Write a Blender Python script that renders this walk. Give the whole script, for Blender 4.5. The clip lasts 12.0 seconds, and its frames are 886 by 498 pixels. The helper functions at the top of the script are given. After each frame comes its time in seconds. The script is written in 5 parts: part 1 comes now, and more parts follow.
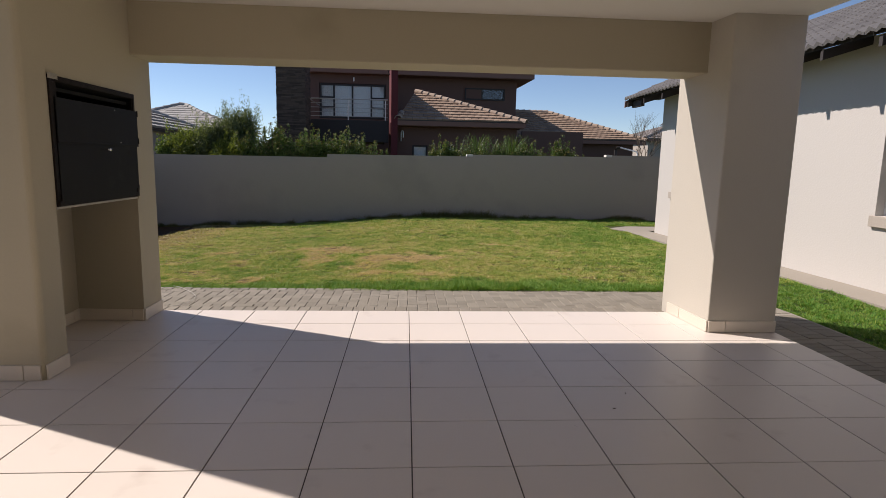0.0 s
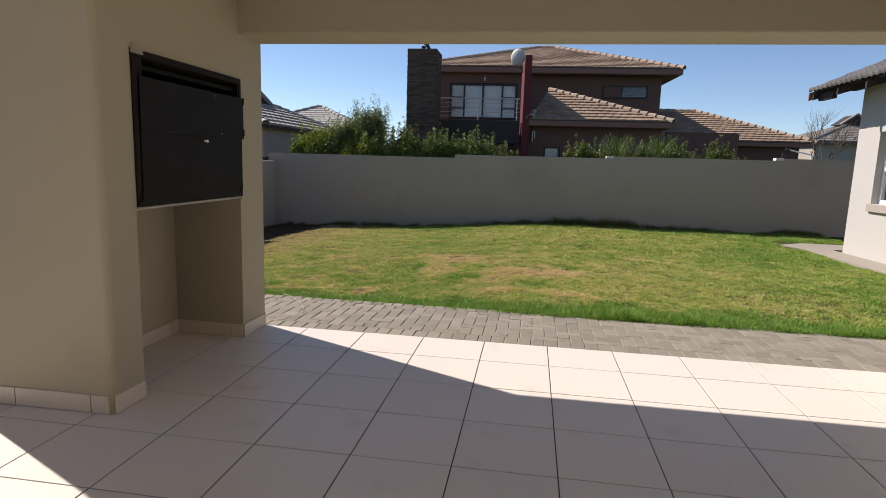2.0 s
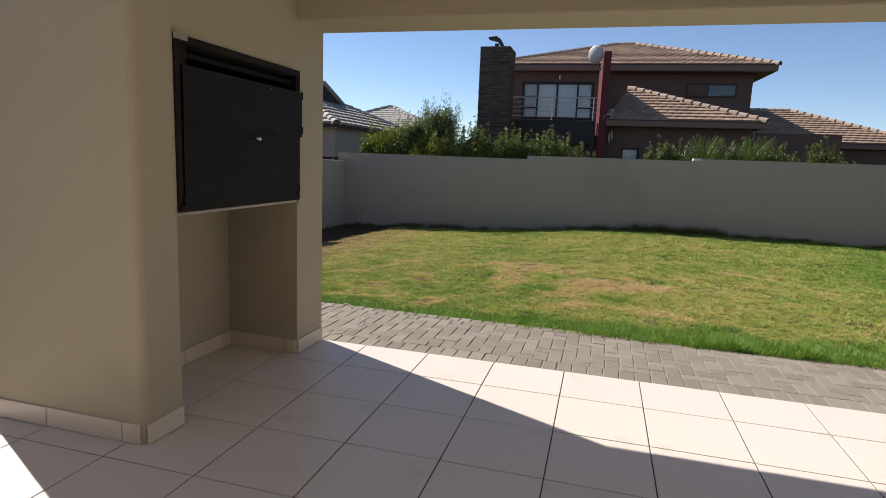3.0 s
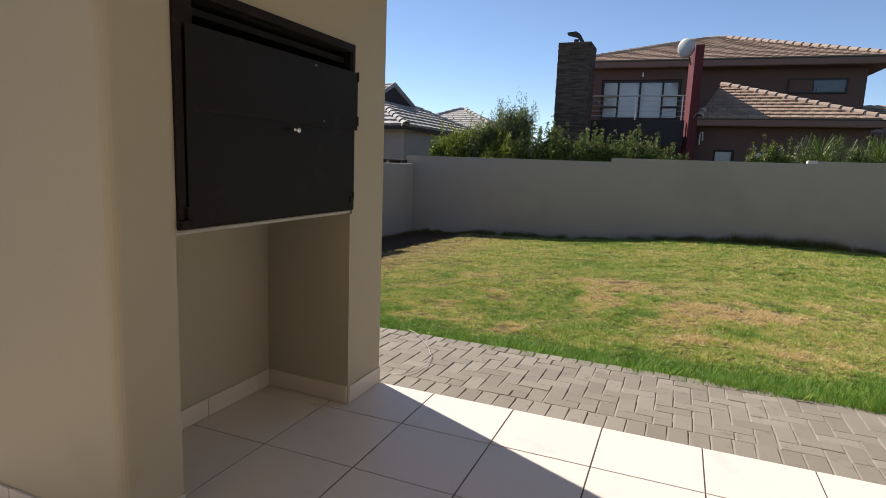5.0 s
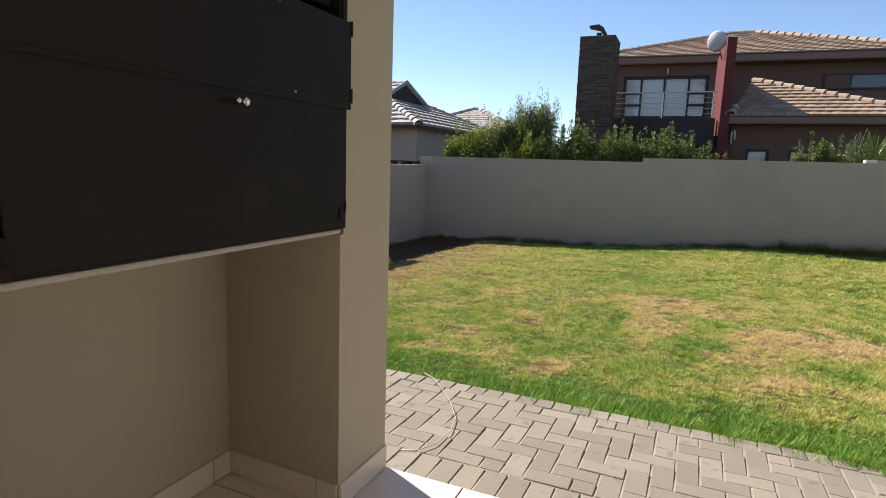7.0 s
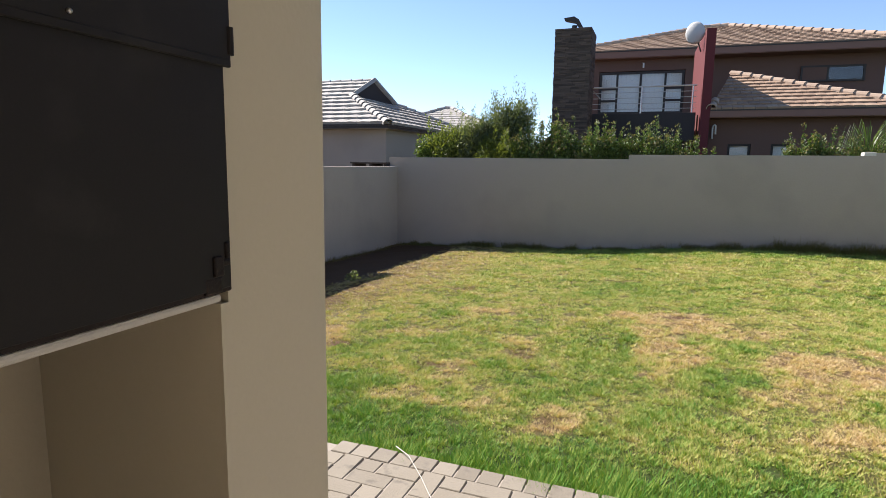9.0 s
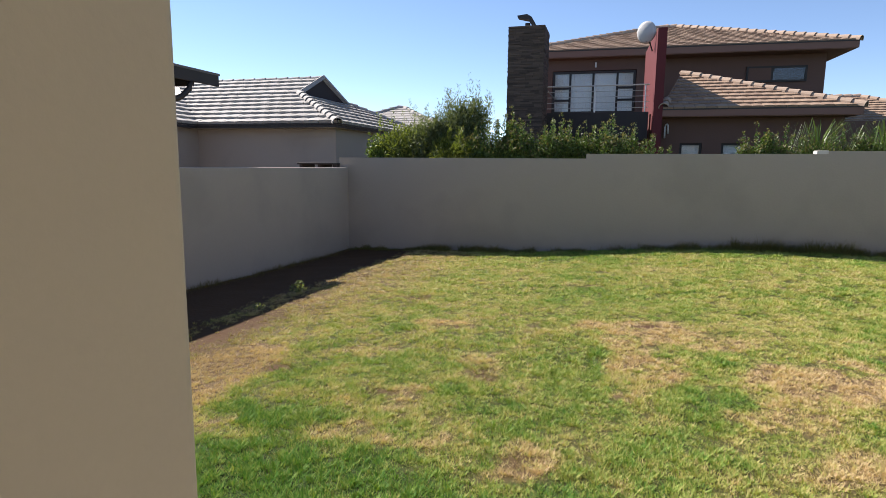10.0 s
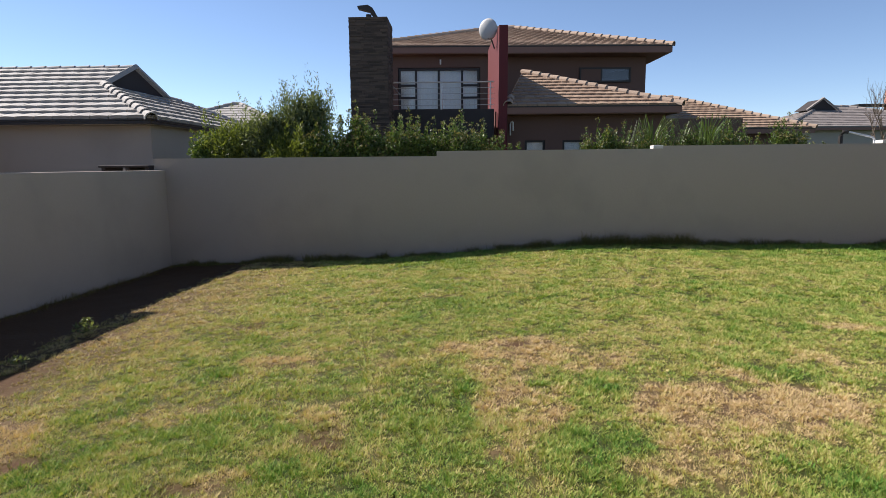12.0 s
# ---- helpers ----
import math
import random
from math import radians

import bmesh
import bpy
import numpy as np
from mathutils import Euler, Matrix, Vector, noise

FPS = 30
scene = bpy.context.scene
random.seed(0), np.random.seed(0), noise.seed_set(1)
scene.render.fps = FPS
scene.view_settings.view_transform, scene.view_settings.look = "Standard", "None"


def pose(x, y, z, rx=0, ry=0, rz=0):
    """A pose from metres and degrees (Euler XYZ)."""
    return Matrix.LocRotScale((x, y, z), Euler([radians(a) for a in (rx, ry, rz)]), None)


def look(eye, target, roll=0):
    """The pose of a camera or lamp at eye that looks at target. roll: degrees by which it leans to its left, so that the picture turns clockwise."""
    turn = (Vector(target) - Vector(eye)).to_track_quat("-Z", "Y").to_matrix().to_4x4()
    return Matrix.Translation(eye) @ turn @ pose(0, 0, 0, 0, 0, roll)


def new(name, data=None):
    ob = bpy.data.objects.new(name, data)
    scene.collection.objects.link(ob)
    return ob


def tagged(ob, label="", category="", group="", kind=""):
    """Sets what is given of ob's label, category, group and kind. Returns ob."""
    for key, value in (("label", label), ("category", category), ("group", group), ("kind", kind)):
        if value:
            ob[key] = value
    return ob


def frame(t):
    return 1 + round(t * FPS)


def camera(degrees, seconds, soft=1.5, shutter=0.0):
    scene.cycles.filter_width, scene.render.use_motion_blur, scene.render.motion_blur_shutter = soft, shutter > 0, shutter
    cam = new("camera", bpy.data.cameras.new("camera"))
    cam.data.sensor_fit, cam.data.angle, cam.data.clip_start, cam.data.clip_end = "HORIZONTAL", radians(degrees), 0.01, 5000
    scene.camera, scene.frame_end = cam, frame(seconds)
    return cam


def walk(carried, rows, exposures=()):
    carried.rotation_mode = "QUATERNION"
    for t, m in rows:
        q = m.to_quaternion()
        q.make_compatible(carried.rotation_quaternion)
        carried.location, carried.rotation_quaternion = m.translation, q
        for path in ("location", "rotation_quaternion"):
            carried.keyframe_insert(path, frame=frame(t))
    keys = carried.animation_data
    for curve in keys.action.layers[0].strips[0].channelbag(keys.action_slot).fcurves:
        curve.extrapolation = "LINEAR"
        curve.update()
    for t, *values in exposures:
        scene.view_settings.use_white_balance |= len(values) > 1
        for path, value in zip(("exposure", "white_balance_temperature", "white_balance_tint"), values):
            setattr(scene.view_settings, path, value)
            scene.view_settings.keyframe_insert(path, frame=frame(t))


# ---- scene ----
cam = camera(75.5, 12.0, soft=0.78)
PATH = [
    (0, (-0.003, -0.152, 1.48), (0.129, 1.821, 1.178), 1.2),
    (0.5, (-0.002, 0.134, 1.47), (0.062, 2.111, 1.17), 1.3),
    (1, (-0.011, 0.38, 1.461), (-0.062, 2.357, 1.16), 1.4),
    (1.5, (-0.075, 0.662, 1.43), (-0.238, 2.633, 1.131), 1.6),
    (2, (-0.153, 0.929, 1.435), (-0.446, 2.884, 1.132), 1.8),
    (2.5, (-0.226, 1.208, 1.445), (-0.641, 3.141, 1.138), 2.0),
    (3, (-0.302, 1.453, 1.441), (-0.822, 3.359, 1.132), 2.3),
    (5, (-0.691, 2.332, 1.408), (-1.435, 4.163, 1.104), 2.2),
    (5.5, (-0.822, 2.555, 1.403), (-1.586, 4.378, 1.101), 2.1),
    (6, (-0.931, 2.777, 1.391), (-1.704, 4.597, 1.092), 2.1),
    (6.5, (-1.038, 3.03, 1.388), (-1.819, 4.846, 1.089), 2.0),
    (7, (-1.172, 3.268, 1.376), (-1.955, 5.084, 1.078), 2.0),
    (9, (-1.555, 4.168, 1.379), (-2.256, 6.018, 1.086), 0.9),
    (9.5, (-1.659, 4.414, 1.361), (-2.29, 6.29, 1.073), 1.0),
    (10, (-1.709, 4.674, 1.373), (-2.264, 6.574, 1.084), 0.6),
    (10.5, (-1.736, 4.915, 1.371), (-2.2, 6.839, 1.085), 0.5),
    (11, (-1.746, 5.168, 1.368), (-2.084, 7.119, 1.083), 0.1),
    (11.5, (-1.757, 5.401, 1.36), (-1.927, 7.373, 1.074), -0.3),
    (12, (-1.777, 5.657, 1.359), (-1.839, 7.635, 1.071), -0.4),
]
walk(cam, [(t, look(eye, target, roll)) for t, eye, target, roll in PATH], [(0.0, 0.13, 7150, 16.5), (1.5, 0.26, 7130, 15.3), (3.0, 0.33, 7130, 13.8), (5.0, 0.45, 7130, 13.5), (6.0, 0.60, 7250, 13), (7.0, 0.80, 7300, 13), (9.0, 1.02, 7150, 14.3), (9.5, 0.97, 7130, 14.3), (10.5, 0.66, 7180, 15), (12.0, 0.54, 7150, 14.5)])

# ---- daylight ----
SUN = Vector((-2.22, 1.06, 2.32)).normalized()          # towards the sun
sun_lamp = new("sun", bpy.data.lights.new("sun", "SUN"))
sun_lamp.data.energy, sun_lamp.data.angle, sun_lamp.data.color = 5.0, radians(0.53), (1.0, 0.99, 0.98)
sun_lamp.matrix_world = look(SUN * 60, (0, 0, 0))
world = bpy.data.worlds.new("sky")
scene.world = world
world.use_nodes = True
wn = world.node_tree
sky = wn.nodes.new("ShaderNodeTexSky")
sky.sky_type, sky.sun_disc = "NISHITA", False
sky.sun_elevation, sky.sun_rotation = math.asin(SUN.z), math.atan2(SUN.x, SUN.y)
sky.altitude, sky.air_density, sky.dust_density, sky.ozone_density = 1500, 0.88, 0.0, 4.6
wn.links.new(sky.outputs[0], wn.nodes["Background"].inputs[0])
wn.nodes["Background"].inputs[1].default_value = 0.114


# ---- materials ----
def thin_leaf(tree, shader, colour, share):
    """Lets some light pass through a thin leaf."""
    n, ln = tree.nodes, tree.links.new
    tr, mx = n.new("ShaderNodeBsdfTranslucent"), n.new("ShaderNodeMixShader")
    warm = n.new("ShaderNodeMix")
    warm.data_type, warm.blend_type = "RGBA", "MULTIPLY"
    warm.inputs[0].default_value = 1.0
    warm.inputs[7].default_value = (1.5, 1.45, 0.7, 1)
    ln(colour, warm.inputs[6])
    ln(warm.outputs[2], tr.inputs[0])
    mx.inputs[0].default_value = share
    ln(shader.outputs[0], mx.inputs[1])
    ln(tr.outputs[0], mx.inputs[2])
    ln(mx.outputs[0], n["Material Output"].inputs[0])


def shade(name, a, b, rough=0.7, scale=1.5, fine=40.0, bump=0.15, metal=0.0, spread=0.35, rand=0.0, island=False, spec=0.4, third=None,
          third_scale=6.0, third_cut=0.62, stretch=(1, 1, 1), rough_b=None, through_light=0.0):
    """Two colours mixed at two scales, an optional third for stains, and fine relief."""
    m = bpy.data.materials.new(name)
    m.use_nodes = True
    t = m.node_tree
    n, ln = t.nodes, t.links.new
    bs = n["Principled BSDF"]
    geo = n.new("ShaderNodeNewGeometry")
    mp = n.new("ShaderNodeMapping")
    mp.inputs["Scale"].default_value = stretch
    ln(geo.outputs["Position"], mp.inputs[0])
    big, small = n.new("ShaderNodeTexNoise"), n.new("ShaderNodeTexNoise")
    big.inputs["Scale"].default_value, small.inputs["Scale"].default_value = scale, fine
    big.inputs["Detail"].default_value, small.inputs["Detail"].default_value = 4, 3
    ln(mp.outputs[0], big.inputs["Vector"])
    ln(mp.outputs[0], small.inputs["Vector"])
    mid = n.new("ShaderNodeMath")
    mid.operation = "MULTIPLY_ADD"
    mid.inputs[1].default_value, mid.inputs[2].default_value = spread, 0.5 - 0.75 * spread
    ln(small.outputs[0], mid.inputs[0])
    add = n.new("ShaderNodeMath")
    add.operation = "MULTIPLY_ADD"
    add.inputs[1].default_value = spread
    ln(big.outputs[0], add.inputs[0])
    ln(mid.outputs[0], add.inputs[2])
    fac = add.outputs[0]
    if rand:
        src = geo.outputs["Random Per Island"] if island else n.new("ShaderNodeObjectInfo").outputs["Random"]
        r = n.new("ShaderNodeMath")
        r.operation = "MULTIPLY_ADD"
        r.inputs[1].default_value = rand
        ln(src, r.inputs[0])
        sub = n.new("ShaderNodeMath")
        sub.operation = "ADD"
        sub.inputs[1].default_value = -rand / 2
        ln(fac, sub.inputs[0])
        ln(sub.outputs[0], r.inputs[2])
        fac = r.outputs[0]
    mix = n.new("ShaderNodeMix")
    mix.data_type = "RGBA"
    mix.inputs[6].default_value, mix.inputs[7].default_value = (*a, 1), (*b, 1)
    ln(fac, mix.inputs[0])
    col = mix.outputs[2]
    if third:
        stain = n.new("ShaderNodeTexNoise")
        stain.inputs["Scale"].default_value, stain.inputs["Detail"].default_value = third_scale, 5
        ln(mp.outputs[0], stain.inputs["Vector"])
        ramp = n.new("ShaderNodeMapRange")
        ramp.inputs[1].default_value, ramp.inputs[2].default_value = third_cut, third_cut + 0.14
        ln(stain.outputs[0], ramp.inputs[0])
        mix2 = n.new("ShaderNodeMix")
        mix2.data_type = "RGBA"
        mix2.inputs[7].default_value = (*third, 1)
        ln(ramp.outputs[0], mix2.inputs[0])
        ln(col, mix2.inputs[6])
        col = mix2.outputs[2]
    ln(col, bs.inputs["Base Color"])
    bs.inputs["Roughness"].default_value, bs.inputs["Metallic"].default_value = rough, metal
    bs.inputs["Specular IOR Level"].default_value = spec
    if rough_b is not None:
        rr = n.new("ShaderNodeMapRange")
        rr.inputs[3].default_value, rr.inputs[4].default_value = rough, rough_b
        ln(big.outputs[0], rr.inputs[0])
        ln(rr.outputs[0], bs.inputs["Roughness"])
    if bump:
        bp = n.new("ShaderNodeBump")
        bp.inputs["Strength"].default_value, bp.inputs["Distance"].default_value = bump, 0.01
        ln(small.outputs[0], bp.inputs["Height"])
        ln(bp.outputs[0], bs.inputs["Normal"])
    if through_light:
        thin_leaf(t, bs, col, through_light)
    return m


PAINT = shade("beige_wall_paint", (0.406, 0.357, 0.26), (0.47, 0.416, 0.308), 0.75, 0.9, 60, 0.10, third=(0.384, 0.336, 0.242), third_scale=1.1, third_cut=0.6)
# wall paint lightened for the pillar: its sun brightness is put into the colour
SUNLIT_PILLAR = shade("sunlit_pillar_paint", (0.47, 0.43, 0.365), (0.535, 0.49, 0.42), 0.75, 0.9, 60, 0.10, third=(0.45, 0.41, 0.345), third_scale=1.1, third_cut=0.6)
CEIL = shade("ceiling_paint", (0.62, 0.59, 0.53), (0.68, 0.65, 0.58), 0.8, 0.8, 50, 0.06)
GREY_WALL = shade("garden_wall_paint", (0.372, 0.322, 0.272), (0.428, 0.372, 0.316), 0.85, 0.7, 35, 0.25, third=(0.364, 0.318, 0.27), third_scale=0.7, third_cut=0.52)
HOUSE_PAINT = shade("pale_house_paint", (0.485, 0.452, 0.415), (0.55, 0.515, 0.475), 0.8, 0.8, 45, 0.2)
TILE = shade("ivory_floor_tile", (0.685, 0.605, 0.54), (0.74, 0.66, 0.59), 0.32, 2.5, 90, 0.015, spread=0.25, rand=0.35, spec=0.3, third=(0.63, 0.545, 0.48), third_scale=3.5, third_cut=0.62, rough_b=0.46)
SKIRT = shade("ivory_skirting_tile", (0.62, 0.55, 0.46), (0.70, 0.62, 0.53), 0.3, 3, 90, 0.02, rand=0.3)
GROUT = shade("brown_grout", (0.07, 0.052, 0.042), (0.11, 0.085, 0.068), 0.9, 6, 80, 0.3)
PAVER = shade("grey_paving_brick", (0.175, 0.151, 0.117), (0.288, 0.254, 0.203), 0.9, 7, 120, 0.3, rand=0.6, spread=0.4, third=(0.17, 0.15, 0.122), third_scale=14, third_cut=0.6)
PAVER_ISL = shade("grey_paving_brick_far", (0.175, 0.151, 0.117), (0.288, 0.254, 0.203), 0.9, 7, 120, 0.3, rand=0.6, island=True, spread=0.4)
SAND = shade("joint_sand", (0.25, 0.22, 0.18), (0.38, 0.335, 0.28), 0.95, 5, 150, 0.5)
CONCRETE = shade("concrete_apron", (0.27, 0.235, 0.19), (0.36, 0.315, 0.26), 0.9, 2.5, 70, 0.35, third=(0.33, 0.28, 0.22), third_scale=4)
SHELF = shade("cement_shelf", (0.38, 0.35, 0.30), (0.48, 0.45, 0.39), 0.85, 8, 80, 0.4)
STEEL = shade("black_painted_steel", (0.0105, 0.0095, 0.0097), (0.0175, 0.0155, 0.0155), 0.55, 3, 200, 0.04, spec=0.16, third=(0.022, 0.020, 0.019), third_scale=5, third_cut=0.6, rough_b=0.7)
RUST = shade("rusty_steel_frame", (0.010, 0.007, 0.0065), (0.021, 0.014, 0.012), 0.65, 8, 120, 0.3, spec=0.16, third=(0.042, 0.024, 0.017), third_scale=12, third_cut=0.6)
SOOT = shade("soot", (0.008, 0.008, 0.008), (0.014, 0.013, 0.012), 0.95, 4, 60, 0.3)
CHROME = shade("chrome_bolt", (0.7, 0.7, 0.7), (0.8, 0.8, 0.8), 0.18, 10, 80, 0, metal=1.0)
ALU = shade("brushed_steel_rail", (0.45, 0.43, 0.42), (0.55, 0.53, 0.51), 0.35, 10, 80, 0, metal=1.0)
WHITE = shade("white_window_paint", (0.76, 0.76, 0.75), (0.82, 0.82, 0.81), 0.4, 4, 60, 0.02)
BROWN_WALL = shade("dark_brown_plaster", (0.130, 0.070, 0.052), (0.170, 0.094, 0.072), 0.85, 0.8, 20, 0.3)
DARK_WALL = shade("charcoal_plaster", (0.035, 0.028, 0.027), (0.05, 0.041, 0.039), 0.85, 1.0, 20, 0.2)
RED_WALL = shade("maroon_plaster", (0.105, 0.016, 0.018), (0.140, 0.024, 0.026), 0.8, 1.0, 20, 0.2)
FASCIA = shade("brown_fascia_board", (0.20, 0.102, 0.074), (0.25, 0.132, 0.098), 0.7, 2, 30, 0.1)
DARK_FASCIA_GAPS = shade("dark_fascia_gutter_and_tile_gaps", (0.030, 0.024, 0.021), (0.045, 0.036, 0.031), 0.55, 3, 40, 0.08)
TERRA = shade("tan_roof_tile", (0.23, 0.145, 0.10), (0.40, 0.28, 0.195), 0.85, 2.0, 40, 0.3, rand=0.65, island=True)
FAR_TILE = shade("grey_brown_roof_tile", (0.15, 0.13, 0.12), (0.27, 0.235, 0.215), 0.85, 2.0, 40, 0.3, rand=0.7, island=True)
FAR_RIDGE = shade("grey_brown_ridge_tile", (0.24, 0.21, 0.19), (0.36, 0.32, 0.29), 0.85, 2.0, 40, 0.3, rand=0.6)
TERRA_O = shade("tan_ridge_tile", (0.34, 0.245, 0.18), (0.48, 0.36, 0.27), 0.85, 2.0, 40, 0.3, rand=0.6)
SILVER = shade("grey_roof_tile", (0.27, 0.25, 0.228), (0.41, 0.385, 0.35), 0.75, 2.5, 40, 0.3, rand=0.7)
SILVER_I = shade("grey_roof_tile_far", (0.27, 0.25, 0.228), (0.41, 0.385, 0.35), 0.75, 2.5, 40, 0.3, rand=0.7, island=True)
CHAR_TILE = shade("charcoal_roof_tile", (0.116, 0.105, 0.101), (0.190, 0.178, 0.170), 0.75, 3, 40, 0.3, rand=0.6, island=True)
STONE = shade("stacked_slate", (0.042, 0.030, 0.024), (0.128, 0.090, 0.068), 0.85, 6, 50, 0.6, rand=0.8, island=True)
CURTAIN = shade("white_curtain", (0.74, 0.72, 0.68), (0.82, 0.80, 0.76), 0.9, 3, 30, 0.2, stretch=(6, 1, 0.3))
DISH = shade("grey_dish", (0.42, 0.42, 0.41), (0.50, 0.50, 0.49), 0.55, 5, 40, 0.05)
BARK = shade("grey_brown_bark", (0.10, 0.075, 0.055), (0.18, 0.14, 0.10), 0.9, 8, 60, 0.5)
LEAF = shade("dark_glossy_leaves", (0.026, 0.055, 0.014), (0.145, 0.225, 0.052), 0.42, 1.6, 12, 0, rand=0.9, island=True, spread=0.3, through_light=0.22)
LEAF_Y = shade("yellow_green_leaves", (0.045, 0.076, 0.015), (0.235, 0.285, 0.06), 0.5, 1.6, 12, 0, rand=0.9, island=True, spread=0.3, through_light=0.35)
LEAF_G = shade("grey_green_leaves", (0.045, 0.070, 0.029), (0.20, 0.245, 0.12), 0.55, 1.6, 12, 0, rand=0.9, island=True, spread=0.3, through_light=0.3)
LEAF_R = shade("reddish_leaf_tips", (0.09, 0.085, 0.036), (0.22, 0.21, 0.09), 0.5, 1.6, 12, 0, rand=0.9, island=True, spread=0.3, through_light=0.3)
WIRE = shade("white_cable", (0.40, 0.37, 0.32), (0.5, 0.47, 0.42), 0.5, 9, 60, 0)
CREAM = shade("bare_cement_block", (0.58, 0.55, 0.50), (0.68, 0.65, 0.59), 0.9, 6, 60, 0.3)
SALMON = shade("salmon_plaster", (0.42, 0.19, 0.14), (0.48, 0.23, 0.17), 0.85, 1, 20, 0.1)


def glass(name, tint):
    m = bpy.data.materials.new(name)
    m.use_nodes = True
    b = m.node_tree.nodes["Principled BSDF"]
    b.inputs["Base Color"].default_value = (*tint, 1)
    b.inputs["Roughness"].default_value = 0.03
    b.inputs["Transmission Weight"].default_value = 1.0
    b.inputs["IOR"].default_value = 1.45
    return m


GLASS = glass("window_glass", (0.97, 0.98, 0.98))


def turf(name, blades):
    """Lawn colours by dryness and soil values stored on the mesh; soil also paints shade."""
    m = bpy.data.materials.new(name)
    m.use_nodes = True
    t = m.node_tree
    n, ln = t.nodes, t.links.new
    bs = n["Principled BSDF"]
    dry, soil = n.new("ShaderNodeAttribute"), n.new("ShaderNodeAttribute")
    dry.attribute_name, soil.attribute_name = "dry", "soil"
    geo = n.new("ShaderNodeNewGeometry")
    jit = n.new("ShaderNodeTexNoise")
    jit.inputs["Scale"].default_value, jit.inputs["Detail"].default_value = 30, 3
    ln(geo.outputs["Position"], jit.inputs["Vector"])
    r = n.new("ShaderNodeMath")
    r.operation = "MULTIPLY_ADD"
    r.inputs[1].default_value = 0.5
    ln(geo.outputs["Random Per Island"] if blades else jit.outputs[0], r.inputs[0])
    s = n.new("ShaderNodeMath")
    s.operation = "ADD"
    s.inputs[1].default_value = -0.25
    ln(dry.outputs["Fac"], s.inputs[0])
    ln(s.outputs[0], r.inputs[2])
    ramp = n.new("ShaderNodeValToRGB")
    e = ramp.color_ramp.elements
    if blades:
        stops = [(0.0, (0.095, 0.24, 0.036)), (0.3, (0.315, 0.405, 0.088)), (0.55, (0.505, 0.475, 0.165)), (0.78, (0.64, 0.515, 0.27)), (1.0, (0.61, 0.46, 0.275))]
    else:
        # turf colours darkened to paint shade between the blades
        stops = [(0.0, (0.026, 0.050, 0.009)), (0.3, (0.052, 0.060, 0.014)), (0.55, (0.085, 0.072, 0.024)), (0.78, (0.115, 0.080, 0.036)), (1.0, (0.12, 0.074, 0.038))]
    e[0].position, e[0].color = stops[0][0], (*stops[0][1], 1)
    e[1].position, e[1].color = stops[-1][0], (*stops[-1][1], 1)
    for p, c in stops[1:-1]:
        x = e.new(p)
        x.color = (*c, 1)
    ln(r.outputs[0], ramp.inputs[0])
    mix = n.new("ShaderNodeMix")
    mix.data_type = "RGBA"
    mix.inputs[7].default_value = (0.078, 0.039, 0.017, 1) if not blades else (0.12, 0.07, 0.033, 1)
    ln(soil.outputs["Fac"], mix.inputs[0])
    ln(ramp.outputs[0], mix.inputs[6])
    ln(mix.outputs[2], bs.inputs["Base Color"])
    bs.inputs["Roughness"].default_value = 0.65 if blades else 0.95
    bs.inputs["Specular IOR Level"].default_value = 0.25
    if blades:
        thin_leaf(t, bs, mix.outputs[2], 0.2)
    if not blades:
        bp = n.new("ShaderNodeBump")
        bp.inputs["Strength"].default_value, bp.inputs["Distance"].default_value = 0.8, 0.02
        ln(jit.outputs[0], bp.inputs["Height"])
        ln(bp.outputs[0], bs.inputs["Normal"])
    return m


TURF, BLADES = turf("lawn_soil", False), turf("lawn_blades", True)


# ---- mesh helpers ----
def part(name, bm, material, parent=None, label="", smooth=False):
    """Links a bmesh, or (vertices, faces), as one mesh object."""
    me = bpy.data.meshes.new(name)
    if isinstance(bm, tuple):
        me.from_pydata(bm[0], [], bm[1])
    else:
        bmesh.ops.recalc_face_normals(bm, faces=bm.faces)
        bm.to_mesh(me)
        bm.free()
    if smooth:
        me.polygons.foreach_set("use_smooth", [True] * len(me.polygons))
    me.materials.append(material)
    ob = new(name, me)
    if parent:
        ob.parent = parent
    return tagged(ob, label)


def thing(name, label, category, group="", kind="", at=(0, 0, 0)):
    ob = new(name)
    ob.empty_display_size = 0.1
    ob.location = at
    return tagged(ob, label, category, group, kind)


def box(bm, x0, x1, y0, y1, z0, z1, bevel=0.0, seg=2):
    made = bmesh.ops.create_cube(bm, size=1, matrix=Matrix.LocRotScale(((x0 + x1) / 2, (y0 + y1) / 2, (z0 + z1) / 2), None, (x1 - x0, y1 - y0, z1 - z0)))
    if bevel:
        edges = list({e for v in made["verts"] for e in v.link_edges})
        bmesh.ops.bevel(bm, geom=edges, offset=bevel, segments=seg, affect="EDGES", profile=0.5)
    return bm


def boxes(*args, bevel=0.0, seg=2):
    bm = bmesh.new()
    for a in args:
        box(bm, *a, bevel=bevel, seg=seg)
    return bm


def prism(bm, ring, z0, z1):
    """An upright prism over a ring of (x, y)."""
    lo, hi = [bm.verts.new((x, y, z0)) for x, y in ring], [bm.verts.new((x, y, z1)) for x, y in ring]
    k = len(ring)
    for i in range(k):
        bm.faces.new((lo[i], lo[(i + 1) % k], hi[(i + 1) % k], hi[i]))
    bm.faces.new(lo[::-1])
    bm.faces.new(hi)
    return bm


